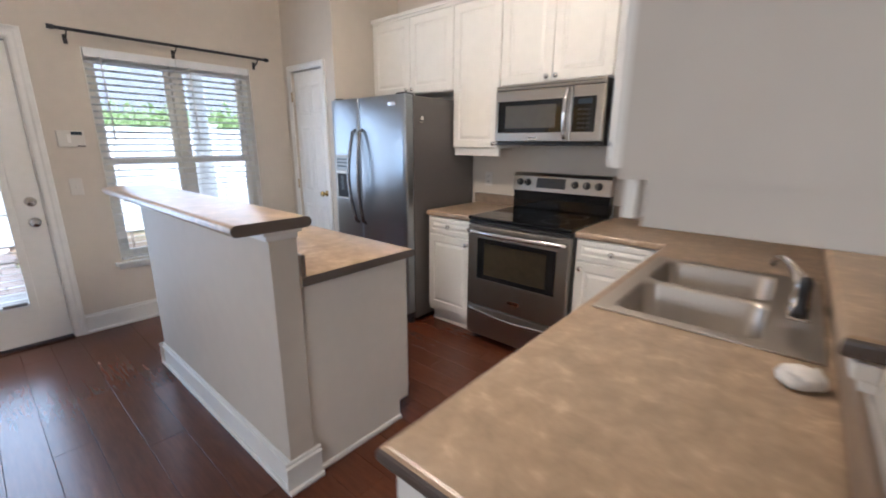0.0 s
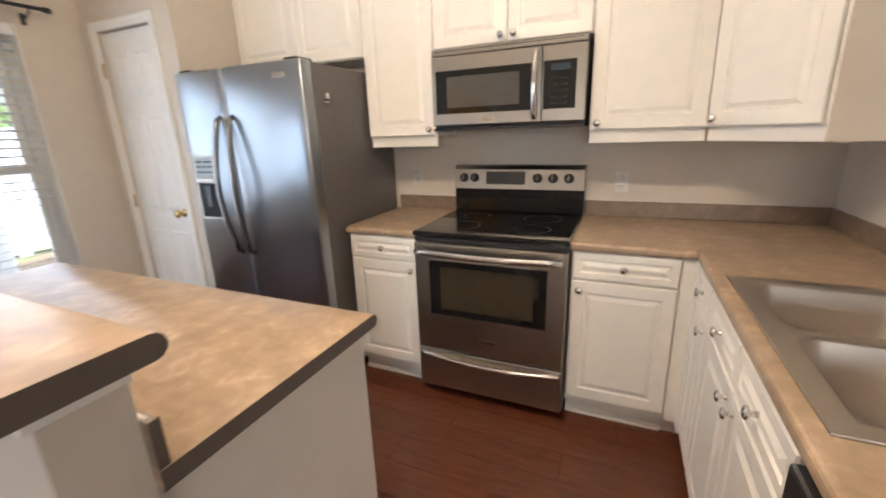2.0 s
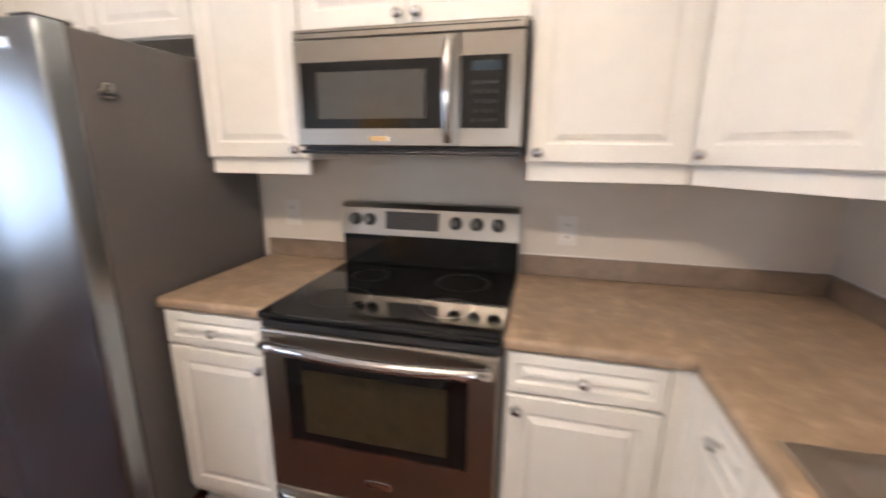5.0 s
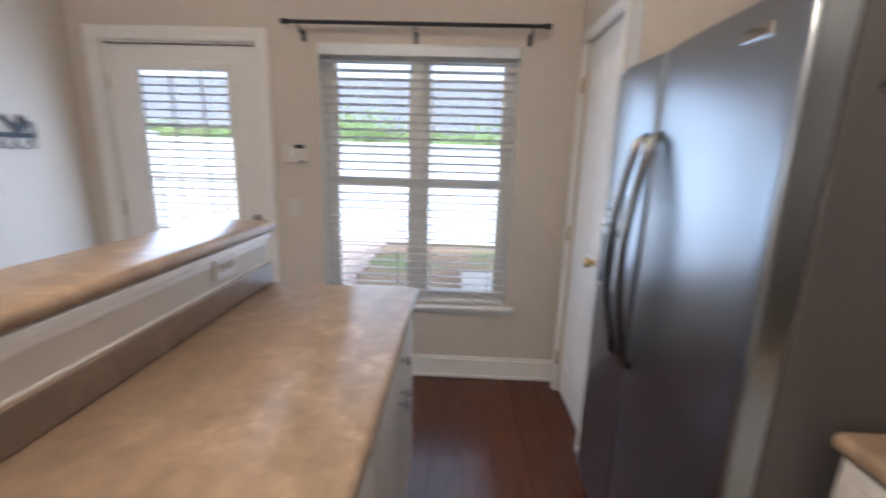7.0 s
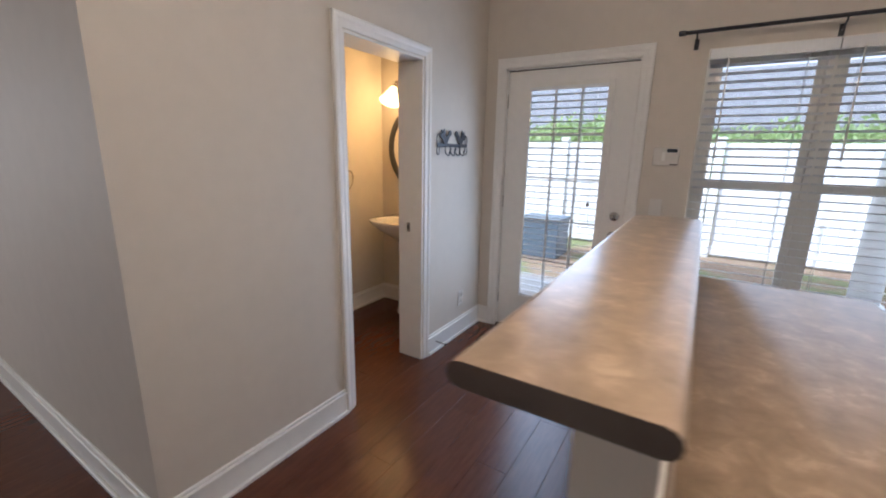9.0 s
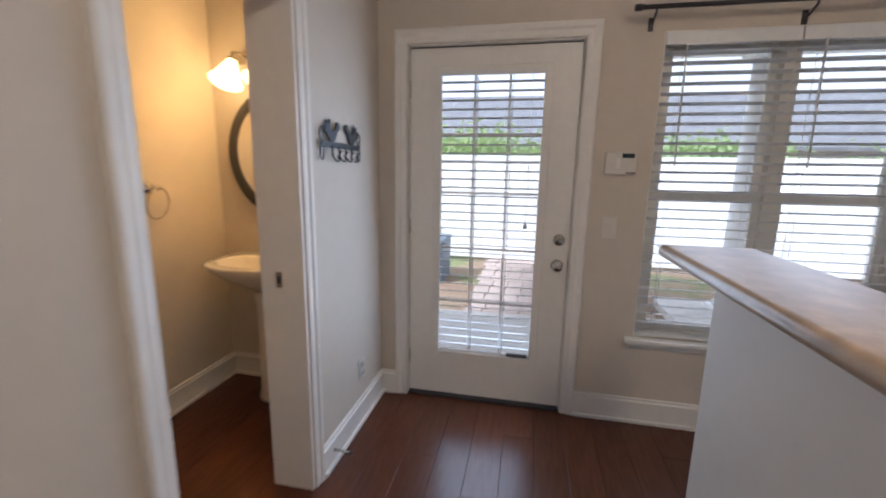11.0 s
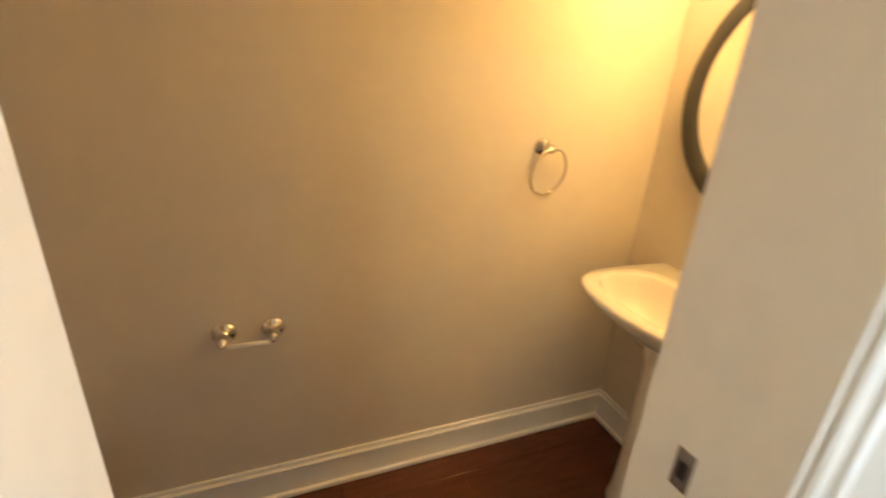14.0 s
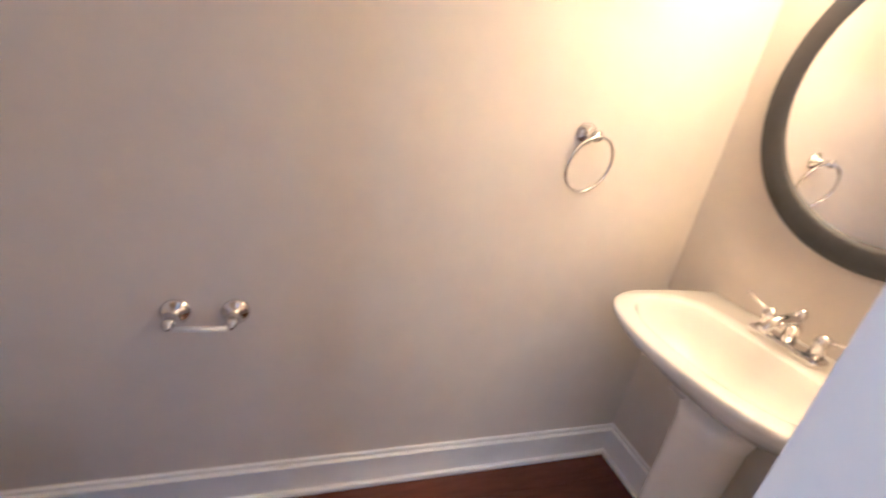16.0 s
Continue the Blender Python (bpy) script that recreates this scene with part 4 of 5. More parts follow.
lf = part("lite_frame", boxes((-0.002, GY0 - f_, GZ0 - f_, 0.010, GY0 + 0.012, GZ1 + f_), (-0.002, GY1 - 0.012, GZ0 - f_, 0.010, GY1 + f_, GZ1 + f_), (-0.002, GY0 + 0.012, GZ0 - f_, 0.010, GY1 - 0.012, GZ0 + 0.012),
                                (-0.002, GY0 + 0.012, GZ1 - 0.012, 0.010, GY1 - 0.012, GZ1 + f_), bevel=0.003), TRIM, gd, "white moulded frame of the door light")
pn = part("pane", boxes((-0.040, GY0, GZ0, -0.037, GY1, GZ1)), GLASS, gd)
pn.visible_shadow = False
for k in range(1, 5):
    part("muntin", boxes((-0.036, GY0, GZ0 + (GZ1 - GZ0) * k / 5 - 0.006, -0.031, GY1, GZ0 + (GZ1 - GZ0) * k / 5 + 0.006)), TRIM, gd)
for k in (1, 2):
    part("muntin", boxes((-0.0305, GY0 + (GY1 - GY0) * k / 3 - 0.006, GZ0, -0.026, GY0 + (GY1 - GY0) * k / 3 + 0.006, GZ1)), TRIM, gd)
dk = lathe([(0, 0), (0.033, 0), (0.033, 0.006), (0.014, 0.012), (0.011, 0.03), (0.022, 0.04), (0.028, 0.052), (0.024, 0.064), (0, 0.068)], 22, Matrix.Rotation(radians(90), 4, "Y"))
part("door_knob", dk, NICKEL, gd, "satin nickel door knob", at=pose(0.0, DWD - 0.062, 0.865))
db = part("deadbolt", lathe([(0, 0), (0.032, 0), (0.030, 0.012), (0.022, 0.018), (0, 0.019)], 22, Matrix.Rotation(radians(90), 4, "Y")), NICKEL, gd, "satin nickel deadbolt", at=pose(0.0, DWD - 0.06, 1.005))
part("thumb_turn", boxes((0.0191, -0.004, -0.016, 0.03, 0.004, 0.016), bevel=0.002), NICKEL, db)
for hz in (0.25, 1.05, 1.80):
    part("hinge", lathe([(0, -0.045), (0.006, -0.045), (0.006, 0.045), (0, 0.045)], 10, Matrix.Translation((0.006, 0.002, hz))), NICKEL, gd)
part("strike_plate", boxes((-0.004, DWD - 0.0045, 0.83, 0.012, DWD - 0.001, 0.90)), IRON, gd)
structure("trim_door_jamb", boxes((WO, DOOR[0] - 0.004, 0.0, WX, DOOR[0] + 0.004, DOOR[2]), (WO, DOOR[1] - 0.004, 0.0, WX, DOOR[1] + 0.004, DOOR[2]), (WO, DOOR[0] + 0.004, DOOR[2] - 0.006, WX, DOOR[1] - 0.004, DOOR[2] + 0.003)), TRIM, "white painted jamb of the glazed door", "door jamb")

# ---- blinds ----
SLAT = {}


def slat_mesh(w, depth):
    if (w, depth) not in SLAT:
        n = 4
        top = [(-depth / 2 + depth * i / n, 0.0028 * math.sin(math.pi * i / n) + 0.0012) for i in range(n + 1)]
        low = [(x, z - 0.0024) for x, z in reversed(top)]
        bm = rings([[(x, 0.0, z) for x, z in top + low], [(x, w, z) for x, z in top + low]])
        SLAT[w, depth] = mesh_of("slat", bm, BLIND)
    return SLAT[w, depth]


def blind(m, w, h, label, cords, depth=0.05, pitch=0.047, lean=-10, wand=None, valance=0.055, group="window blinds"):
    """Hangs from z = 0 down to -h, along y from 0 to w, its inner side to +x."""
    ob = thing("window_blind", m, label, "blind", group)
    part("headrail", boxes((-0.022, 0, -valance + 0.008, 0.022, w, 0), bevel=0.002), BLIND, ob)
    part("valance", boxes((0.0225, -0.002, -valance, 0.031, w + 0.002, 0.004), bevel=0.002), BLIND, ob)
    z, me = -valance - 0.03, slat_mesh(w - 0.006, depth)
    k = 0
    while z > -h + 0.04:
        share("slat", me, ob, pose(0, 0.003, z, 0, lean + 1.5 * math.sin(k * 12.9), 0))
        z -= pitch
        k += 1
    part("bottom_rail", boxes((-depth / 2, 0.002, -h, depth / 2, w - 0.002, -h + 0.018), bevel=0.004), BLIND, ob)
    for c in cords:
        for s in (-1, 1):
            part("ladder_cord", tube(bmesh.new(), [(s * depth * 0.5, c * w, -valance), (s * depth * 0.5, c * w, -h + 0.01)], 0.0016, 6), CORD, ob)
    if wand:
        part("tilt_wand", tube(bmesh.new(), [(0.034, wand * w, -valance + 0.01), (0.040, wand * w + 0.004, -0.62)], 0.004, 8), PLATE, ob, "slim white tilt wand")
    return ob


blind(pose(DX - 0.010, DOOR[0] + GY0 + 0.006, GZ1 - 0.002), GY1 - GY0 - 0.012, GZ1 - GZ0 - 0.008, "white slatted blind set in the door light, open", (0.36, 0.70), depth=0.026, pitch=0.0465, lean=-14, valance=0.02, group="door blinds")
tg = thing("pull_tassel", pose(DX + 0.016, DOOR[0] + 0.66, 1.06), "grey plastic cord tassel on the door blind", "tassel")
part("tassel", lathe([(0, 0), (0.012, 0.002), (0.010, 0.02), (0.004, 0.03), (0, 0.031)], 10), GREY, tg)
part("cord", tube(bmesh.new(), [(0, 0, 0.03), (0, 0, 0.80)], 0.0016, 6), CORD, tg)
slk = thing("slider_handle", pose(DX + 0.011, DOOR[0] + 0.65, GZ0 + 0.02), "grey plastic lift handle at the blind's foot", "handle")
part("grip", boxes((0, -0.06, 0, 0.012, 0.06, 0.022), bevel=0.004), GREY, slk)

# ---- window pair ----
wn = thing("window_1", pose(WX - 0.115, WIN[0], WIN[2]), "white vinyl pair of double-hung windows", "window", kind="structure")
WW, WH = WIN[1] - WIN[0], WIN[3] - WIN[2]
part("window_frame", boxes((-0.04, 0, 0, 0.04, 0.045, WH), (-0.04, WW - 0.045, 0, 0.04, WW, WH), (-0.04, 0.045, 0, 0.04, WW - 0.045, 0.03), (-0.04, 0.045, WH - 0.04, 0.04, WW - 0.045, WH),
                            (-0.045, 0.552, 0.03, 0.045, 0.612, WH - 0.04)), TRIM, wn)
RZ = 0.755
for y0, y1 in ((0.0455, 0.5515), (0.6125, WW - 0.0455)):
    for z0, z1, xo in ((0.0305, RZ + 0.02, 0.012), (RZ - 0.02, WH - 0.0405, -0.022)):
        s_ = 0.035
        sh = part("sash", boxes((xo - 0.014, y0, z0, xo + 0.014, y0 + s_, z1), (xo - 0.014, y1 - s_, z0, xo + 0.014, y1, z1), (xo - 0.014, y0 + s_, z0, xo + 0.014, y1 - s_, z0 + 0.04), (xo - 0.014, y0 + s_, z1 - 0.04, xo + 0.014, y1 - s_, z1)), TRIM, wn)
        g_ = part("pane", boxes((xo - 0.003, y0 + s_, z0 + 0.04, xo + 0.001, y1 - s_, z1 - 0.04)), GLASS, sh)
        g_.visible_shadow = False
    for ly in (y0 + 0.12, y1 - 0.12):
        part("sash_lock", boxes((0.0265, ly - 0.02, RZ + 0.02, 0.04, ly + 0.02, RZ + 0.032), bevel=0.003), PLATE, wn)
part("window_sill", boxes((0.045, 0.001, -0.024, 0.114, WW - 0.001, -0.0005), (0.1142, -0.045, -0.024, 0.165, WW + 0.045, -0.0005), bevel=0.004), TRIM, wn, "white painted window stool")
part("apron", boxes((0.1155, -0.02, -0.06, 0.128, WW + 0.02, -0.0245), bevel=0.003), TRIM, wn)
part("reveal", boxes((0.041, 0.0005, 0.0005, 0.113, 0.006, WH - 0.0005), (0.041, WW - 0.006, 0.0005, 0.113, WW - 0.0005, WH - 0.0005), (0.041, 0.0061, WH - 0.006, 0.113, WW - 0.0061, WH - 0.0005)), TRIM, wn)
for y0, y1, wd in ((0.012, 0.574, 0.16), (0.582, WW - 0.012, 0.16)):
    blind(pose(WX - 0.036, WIN[0] + y0, WIN[3] - 0.008), y1 - y0, WH - 0.012, "white two-inch slatted blind, lowered and open", (0.16, 0.80), wand=wd)

# ---- living room window ----
lw = thing("window_2", pose(LIV[0], FARY - 0.12, LIV[2]), "white vinyl living room window in two halves", "window", kind="structure")
LW, LH = LIV[1] - LIV[0], LIV[3] - LIV[2]
part("window_frame", boxes((0.001, -0.03, 0.001, 0.05, 0.03, LH - 0.001), (LW - 0.05, -0.03, 0.001, LW - 0.001, 0.03, LH - 0.001), (0.05, -0.03, 0.001, LW - 0.05, 0.03, 0.05),
                            (0.05, -0.03, LH - 0.05, LW - 0.05, 0.03, LH - 0.001), (LW / 2 - 0.03, -0.03, 0.05, LW / 2 + 0.03, 0.03, LH - 0.05)), TRIM, lw)
for x0, x1 in ((0.05, LW / 2 - 0.03), (LW / 2 + 0.03, LW - 0.05)):
    g_ = part("pane", boxes((x0, -0.002, 0.05, x1, 0.002, LH - 0.05)), GLASS, lw)
    g_.visible_shadow = False
part("window_sill", boxes((-0.04, 0.121, -0.03, LW + 0.04, 0.17, -0.004), bevel=0.004), TRIM, lw)

# ---- curtain rod ----
cr = thing("curtain_rod", pose(WX, 3.627, 2.113), "black metal curtain rod on brackets above the window", "curtain rod")
part("rod", tube(bmesh.new(), [(0.085, 0.0, 0), (0.085, 1.425, 0)], 0.0105, 12), IRON, cr)
for y in (0.0, 1.425):
    part("finial", lathe([(0, -0.02), (0.014, -0.018), (0.016, 0), (0.014, 0.018), (0, 0.02)], 12, Matrix.Translation((0.085, y, 0)) @ Matrix.Rotation(radians(90), 4, "X")), IRON, cr)
for y in (0.075, 0.71, 1.345):
    part("bracket", tube(bmesh.new(), [(0.0, y, -0.05), (0.03, y, -0.05), (0.085, y, -0.022), (0.085, y, -0.010)], 0.005, 8), IRON, cr)
    part("bracket_plate", boxes((0.0005, y - 0.012, -0.08, 0.005, y + 0.012, -0.02), bevel=0.001), IRON, cr)

# ---- alarm keypad ----
kp = thing("alarm_keypad", pose(WX + 0.0005, 3.549, 1.362), "white alarm keypad with a small grey display", "alarm keypad")
part("case", boxes((0, 0, 0, 0.026, 0.148, 0.112), bevel=0.006), WALLPLATE, kp)
part("display", boxes((0.0262, 0.078, 0.082, 0.0275, 0.136, 0.104)), LCD, kp, "grey liquid crystal display")
part("flap", boxes((0.0262, 0.052, 0.03, 0.029, 0.072, 0.085), bevel=0.001), PLATE, kp)
part("foot_lip", boxes((0.0262, 0.10, 0.004, 0.031, 0.145, 0.012), bevel=0.001), GREY, kp)

# ---- pantry door ----
pd = thing("door_2", pose(-1.047, PY + 0.02, 0.012), "white six-panel pantry door with a brass knob, closed", "door", kind="structure")
PWD, PHT = 0.482, 2.015
part("slab", boxes((0, 0.0, 0, PWD, 0.035, PHT)), TRIM, pd)
for z0, z1 in ((0.20, 0.80), (0.93, 1.53), (1.64, 1.90)):
    for x0 in (0.07, 0.265):
        part("panel", panel_front(0.152, z1 - z0, 0.0085, 0.012, x0, z0), TRIM, pd, at=pose(0, 0.0, 0))
        part("panel_moulding", boxes((x0 - 0.012, -0.003, z0 - 0.012, x0, 0.0, z1 + 0.012), (x0 + 0.152, -0.003, z0 - 0.012, x0 + 0.164, 0.0, z1 + 0.012), (x0, -0.003, z0 - 0.012, x0 + 0.152, 0.0, z0), (x0, -0.003, z1, x0 + 0.152, 0.0, z1 + 0.012), bevel=0.002), TRIM, pd)
part("door_knob", lathe([(0, 0), (0.028, 0), (0.028, 0.005), (0.012, 0.010), (0.010, 0.026), (0.022, 0.036), (0.026, 0.048), (0.02, 0.058), (0, 0.06)], 20, Matrix.Translation((PWD - 0.06, 0.0, 0.93)) @ Matrix.Rotation(radians(90), 4, "X")), BRASS, pd, "polished brass knob")
for hz in (0.22, 1.0, 1.80):
    part("hinge", lathe([(0, -0.042), (0.006, -0.042), (0.006, 0.042), (0, 0.042)], 10, Matrix.Translation((0.001, -0.034, hz))), BRASS, pd)

# ---- key rack with two birds ----
kr = thing("key_rack", pose(-0.475, SY + 0.004, 1.463, 0, 0, 180), "black iron key rack with two rooster shapes and hooks", "key rack")
part("rail", boxes((0.0, -0.012, -0.010, 0.395, -0.006, 0.014), bevel=0.001), IRON, kr)
for hx in (0.12, 0.185, 0.25, 0.315):
    part("hook", tube(bmesh.new(), [(hx - 0.026, -0.012, 0.0)] + [(hx + 0.026 * math.cos(a), -0.014 - 0.012 * math.sin(a), -0.042 - 0.024 * math.sin(a)) for a in [math.pi - math.pi * i / 8 for i in range(9)]] + [(hx + 0.026, -0.03, -0.02)], 0.0035, 8), IRON, kr)
for cx in (0.012, 0.383):
    for cz in (0.040, -0.030):
        part("scroll", tube(bmesh.new(), [(cx + 0.015 * math.cos(a), -0.009, cz + 0.031 * math.sin(a)) for a in [2 * math.pi * i / 14 for i in range(14)]], 0.003, 6, closed=True), IRON, kr)


def bird(flip, x0):
    out = [(-0.012, 0.0), (0.022, 0.0), (0.040, 0.038), (0.052, 0.066), (0.060, 0.084), (0.068, 0.080), (0.070, 0.094), (0.086, 0.100), (0.073, 0.107), (0.073, 0.116), (0.078, 0.128),
           (0.067, 0.124), (0.063, 0.138), (0.055, 0.127), (0.046, 0.134), (0.045, 0.116), (0.034, 0.092), (0.018, 0.072), (0.003, 0.070), (-0.004, 0.098), (-0.003, 0.126), (-0.015, 0.148),
           (-0.018, 0.122), (-0.022, 0.100), (-0.030, 0.126), (-0.045, 0.138), (-0.042, 0.112), (-0.038, 0.090), (-0.055, 0.104), (-0.066, 0.094), (-0.052, 0.076), (-0.062, 0.064), (-0.044, 0.054),
           (-0.030, 0.034), (-0.018, 0.016)]
    b = extrude([(x * 1.05 * flip + x0, z * 0.63) for x, z in (out if flip > 0 else out[::-1])], 0.0, 0.006)
    b.transform(Matrix.Rotation(radians(90), 4, "X") @ Matrix.Translation((0, 0, 0.004)))
    bmesh.ops.recalc_face_normals(b, faces=b.faces)
    return b


part("bird", bird(1, 0.10), IRON, kr, "flat cut-out rooster shape", at=pose(0, 0, 0.0142))
part("bird", bird(-1, 0.315), IRON, kr, "flat cut-out rooster shape", at=pose(0, 0, 0.0142))
ds = thing("door_stop", pose(-0.50, SY + 0.013, 0.07), "short metal spring door stop on the baseboard", "door stop")
part("spring", tube(bmesh.new(), [(0, 0, 0), (0.0, 0.075, -0.004)], 0.006, 8), NICKEL, ds)
part("tip", lathe([(0, 0), (0.008, 0), (0.008, 0.012), (0, 0.014)], 10, Matrix.Translation((0, 0.075, -0.004)) @ Matrix.Rotation(radians(-90), 4, "X")), DARK, ds)

# ---- ceiling fixture ----
cf = thing("ceiling_light", pose(1.3, 4.05, CEILZ), "three-bulb ceiling light on a white bar", "ceiling light")
part("bar", boxes((-0.42, -0.05, -0.05, 0.42, 0.05, -0.0005), bevel=0.008), PLATE, cf)
for i in (-0.3, 0.0, 0.3):
    part("socket", lathe([(0, 0), (0.022, 0), (0.02, -0.04), (0, -0.04)], 14, Matrix.Translation((i, 0, -0.0505))), PLATE, cf)
    part("bulb", lathe([(0, 0), (0.014, -0.001), (0.02, -0.02), (0.033, -0.05), (0.030, -0.075), (0.016, -0.09), (0, -0.094)], 16, Matrix.Translation((i, 0, -0.091))), BULB, cf)

# ---- bathroom ----
BZ = 0.85
ps = thing("pedestal_sink", pose(WX + 0.002, 1.735, 0), "white ceramic pedestal sink with a broad rounded basin", "pedestal sink")


def basin_loop(s, z, back=0.0, inset=0.0):
    """The basin's outline: straight at the wall, widest in the middle, a blunt curved front."""
    pts = []
    for i in range(33):
        a = -math.pi / 2 + math.pi * i / 32
        y = math.sin(a)
        x = math.copysign(abs(math.cos(a)) ** 0.40, math.cos(a))
        pts.append((back + (0.15 + 0.335 * x) * s - inset * 0.2, y * 0.30 * s, z))
    return [(back, -0.30 * s * 0.97, z)] + pts + [(back, 0.30 * s * 0.97, z)]


bs = rings([basin_loop(0.34, BZ - 0.205, 0.04), basin_loop(0.55, BZ - 0.17, 0.02), basin_loop(0.80, BZ - 0.10, 0.004), basin_loop(0.95, BZ - 0.045), basin_loop(0.995, BZ - 0.018), basin_loop(1.0, BZ - 0.006), basin_loop(0.985, BZ)], cap_last=False)
rim = [v for v in bs.verts if abs(v.co.z - BZ) < 1e-5]
n_ = len(rim)
inner = []
for k, (s, z) in enumerate(((1.03, 0.0), (1.0, -0.001), (0.985, -0.005), (0.965, -0.013), (0.93, -0.03), (0.86, -0.065), (0.72, -0.10), (0.48, -0.125), (0.22, -0.135))):
    inner.append([(0.275 + 0.158 * s * math.copysign(abs(math.cos(q)) ** 0.8, math.cos(q)), 0.252 * s * math.copysign(abs(math.sin(q)) ** 0.9, math.sin(q)), BZ + z) for q in [math.atan2(v.co.y, v.co.x - 0.275) for v in rim]])
ring0 = [v for v in rim]
vs_prev = ring0
for lp_ in inner:
    cur = [bs.verts.new(p) for p in lp_]
    for i in range(n_):
        j = (i + 1) % n_
        bs.faces.new((vs_prev[i], vs_prev[j], cur[j], cur[i]))
    vs_prev = cur
bs.faces.new(vs_prev)
bmesh.ops.recalc_face_normals(bs, faces=bs.faces)
basin = part("basin", smooth(bs), CERAM, ps, "glossy white basin")
part("drain", lathe([(0, 0.004), (0.018, 0.004), (0.022, 0.0), (0.022, -0.003)], 16, Matrix.Translation((0.275, 0, BZ - 0.133))), CHROME, basin)
part("overflow", boxes((0.20, -0.02, -0.001, 0.21, 0.02, 0.001), bevel=0.0006), CHROME, basin, at=pose(0.19, 0.0, BZ - 0.045, 0, 20, 0))
part("pedestal", lathe([(0, 0), (0.104, 0), (0.102, 0.02), (0.092, 0.06), (0.086, 0.25), (0.086, 0.45), (0.090, 0.60), (0.098, 0.655), (0, 0.655)], 28, Matrix.Translation((0.20, 0, 0)) @ Matrix.Diagonal((0.9, 1, 1, 1))), CERAM, ps)
bf = thing("basin_faucet", pose(WX + 0.10, 1.735, BZ + 0.001), "chrome two-handle basin faucet with lever arms", "faucet")
part("base", boxes((-0.026, -0.085, 0, 0.026, 0.085, 0.022), bevel=0.009), CHROME, bf)
part("spout", tube(bmesh.new(), [(0, 0, 0.015), (0.0, 0, 0.06), (0.025, 0, 0.085), (0.075, 0, 0.08), (0.11, 0, 0.055)], [0.017, 0.016, 0.014, 0.012, 0.011]), CHROME, bf)
part("finial", lathe([(0, 0.05), (0.012, 0.05), (0.010, 0.08), (0.014, 0.095), (0.006, 0.108), (0, 0.109)], 12), CHROME, bf)
for s in (-1, 1):
    part("handle_post", lathe([(0, 0.02), (0.018, 0.02), (0.013, 0.045), (0.016, 0.06), (0.010, 0.075), (0, 0.078)], 14, Matrix.Translation((0, s * 0.062, 0))), CHROME, bf)
    part("lever", tube(bmesh.new(), [(0, s * 0.06, 0.066), (0.004, s * 0.095, 0.074), (0.006, s * 0.128, 0.088)], [0.006, 0.0045, 0.007], 8), CHROME, bf)
sv = thing("shutoff_valve", pose(WX, 1.85, 0.53), "dark metal water shutoff valve under the sink", "valve")
part("pipe", tube(bmesh.new(), [(0.0, 0, 0), (0.06, 0, 0)], 0.009, 8), NICKEL, sv)
part("body", lathe([(0, 0), (0.014, 0), (0.014, 0.05), (0, 0.05)], 12, Matrix.Translation((0.06, 0, -0.02))), NICKEL, sv)
part("hose", tube(bmesh.new(), [(0.06, 0, 0.03), (0.065, -0.01, 0.09), (0.08, -0.03, 0.15)], 0.006, 8), GREY, sv)

MC, MA, MB = (1.745, 1.45), 0.365, 0.385
mr = thing("wall_mirror", pose(WX, MC[0], MC[1]), "oval wall mirror in a broad dark grey frame", "mirror")


def oval(a, b, x, n=72):
    return [(x, a * math.cos(2 * math.pi * i / n), b * math.sin(2 * math.pi * i / n)) for i in range(n)]


fw = 0.068
mfr = rings([oval(MA, MB, 0.002), oval(MA, MB, 0.022), oval(MA - 0.008, MB - 0.008, 0.030), oval(MA - fw + 0.014, MB - fw + 0.014, 0.030), oval(MA - fw, MB - fw, 0.020), oval(MA - fw, MB - fw, 0.002)], cap_first=False, cap_last=False)
part("frame", smooth(mfr), SLATEGREY, mr, "dark charcoal wooden frame")
part("glass", rings([oval(MA - fw + 0.001, MB - fw + 0.001, -0.003), oval(MA - fw + 0.001, MB - fw + 0.001, 0.001)]), MIRROR, mr, at=pose(0.020, 0, 0, 0, 1.3, 1.3))

vl = thing("vanity_light", pose(WX, 1.74, 1.985), "chrome vanity light with frosted bell glass shades, lit", "wall lamp")
part("back_plate", boxes((0.0005, -0.28, -0.035, 0.02, 0.28, 0.035), bevel=0.006), NICKEL, vl)
for s in (-0.20, 0.0, 0.20):
    part("arm", tube(bmesh.new(), [(0.02, s, 0.0), (0.08, s, 0.012), (0.13, s, 0.0), (0.14, s, -0.03)], 0.008, 8), NICKEL, vl)
    part("cap", lathe([(0, 0), (0.024, 0), (0.026, -0.02), (0, -0.02)], 16, Matrix.Translation((0.14, s, -0.028))), NICKEL, vl)
    shd = part("shade", lathe([(0.024, 0), (0.03, -0.02), (0.045, -0.055), (0.062, -0.10), (0.078, -0.125), (0.074, -0.125), (0.058, -0.10), (0.041, -0.055), (0.026, -0.02)], 24, Matrix.Translation((0.14, s, -0.047)) @ Matrix.Rotation(radians(-28), 4, "Y") @ Matrix.Diagonal((1.12, 1.12, 1.08, 1))), SHADE, vl, "lit frosted bell shade")
    shd.visible_shadow = False

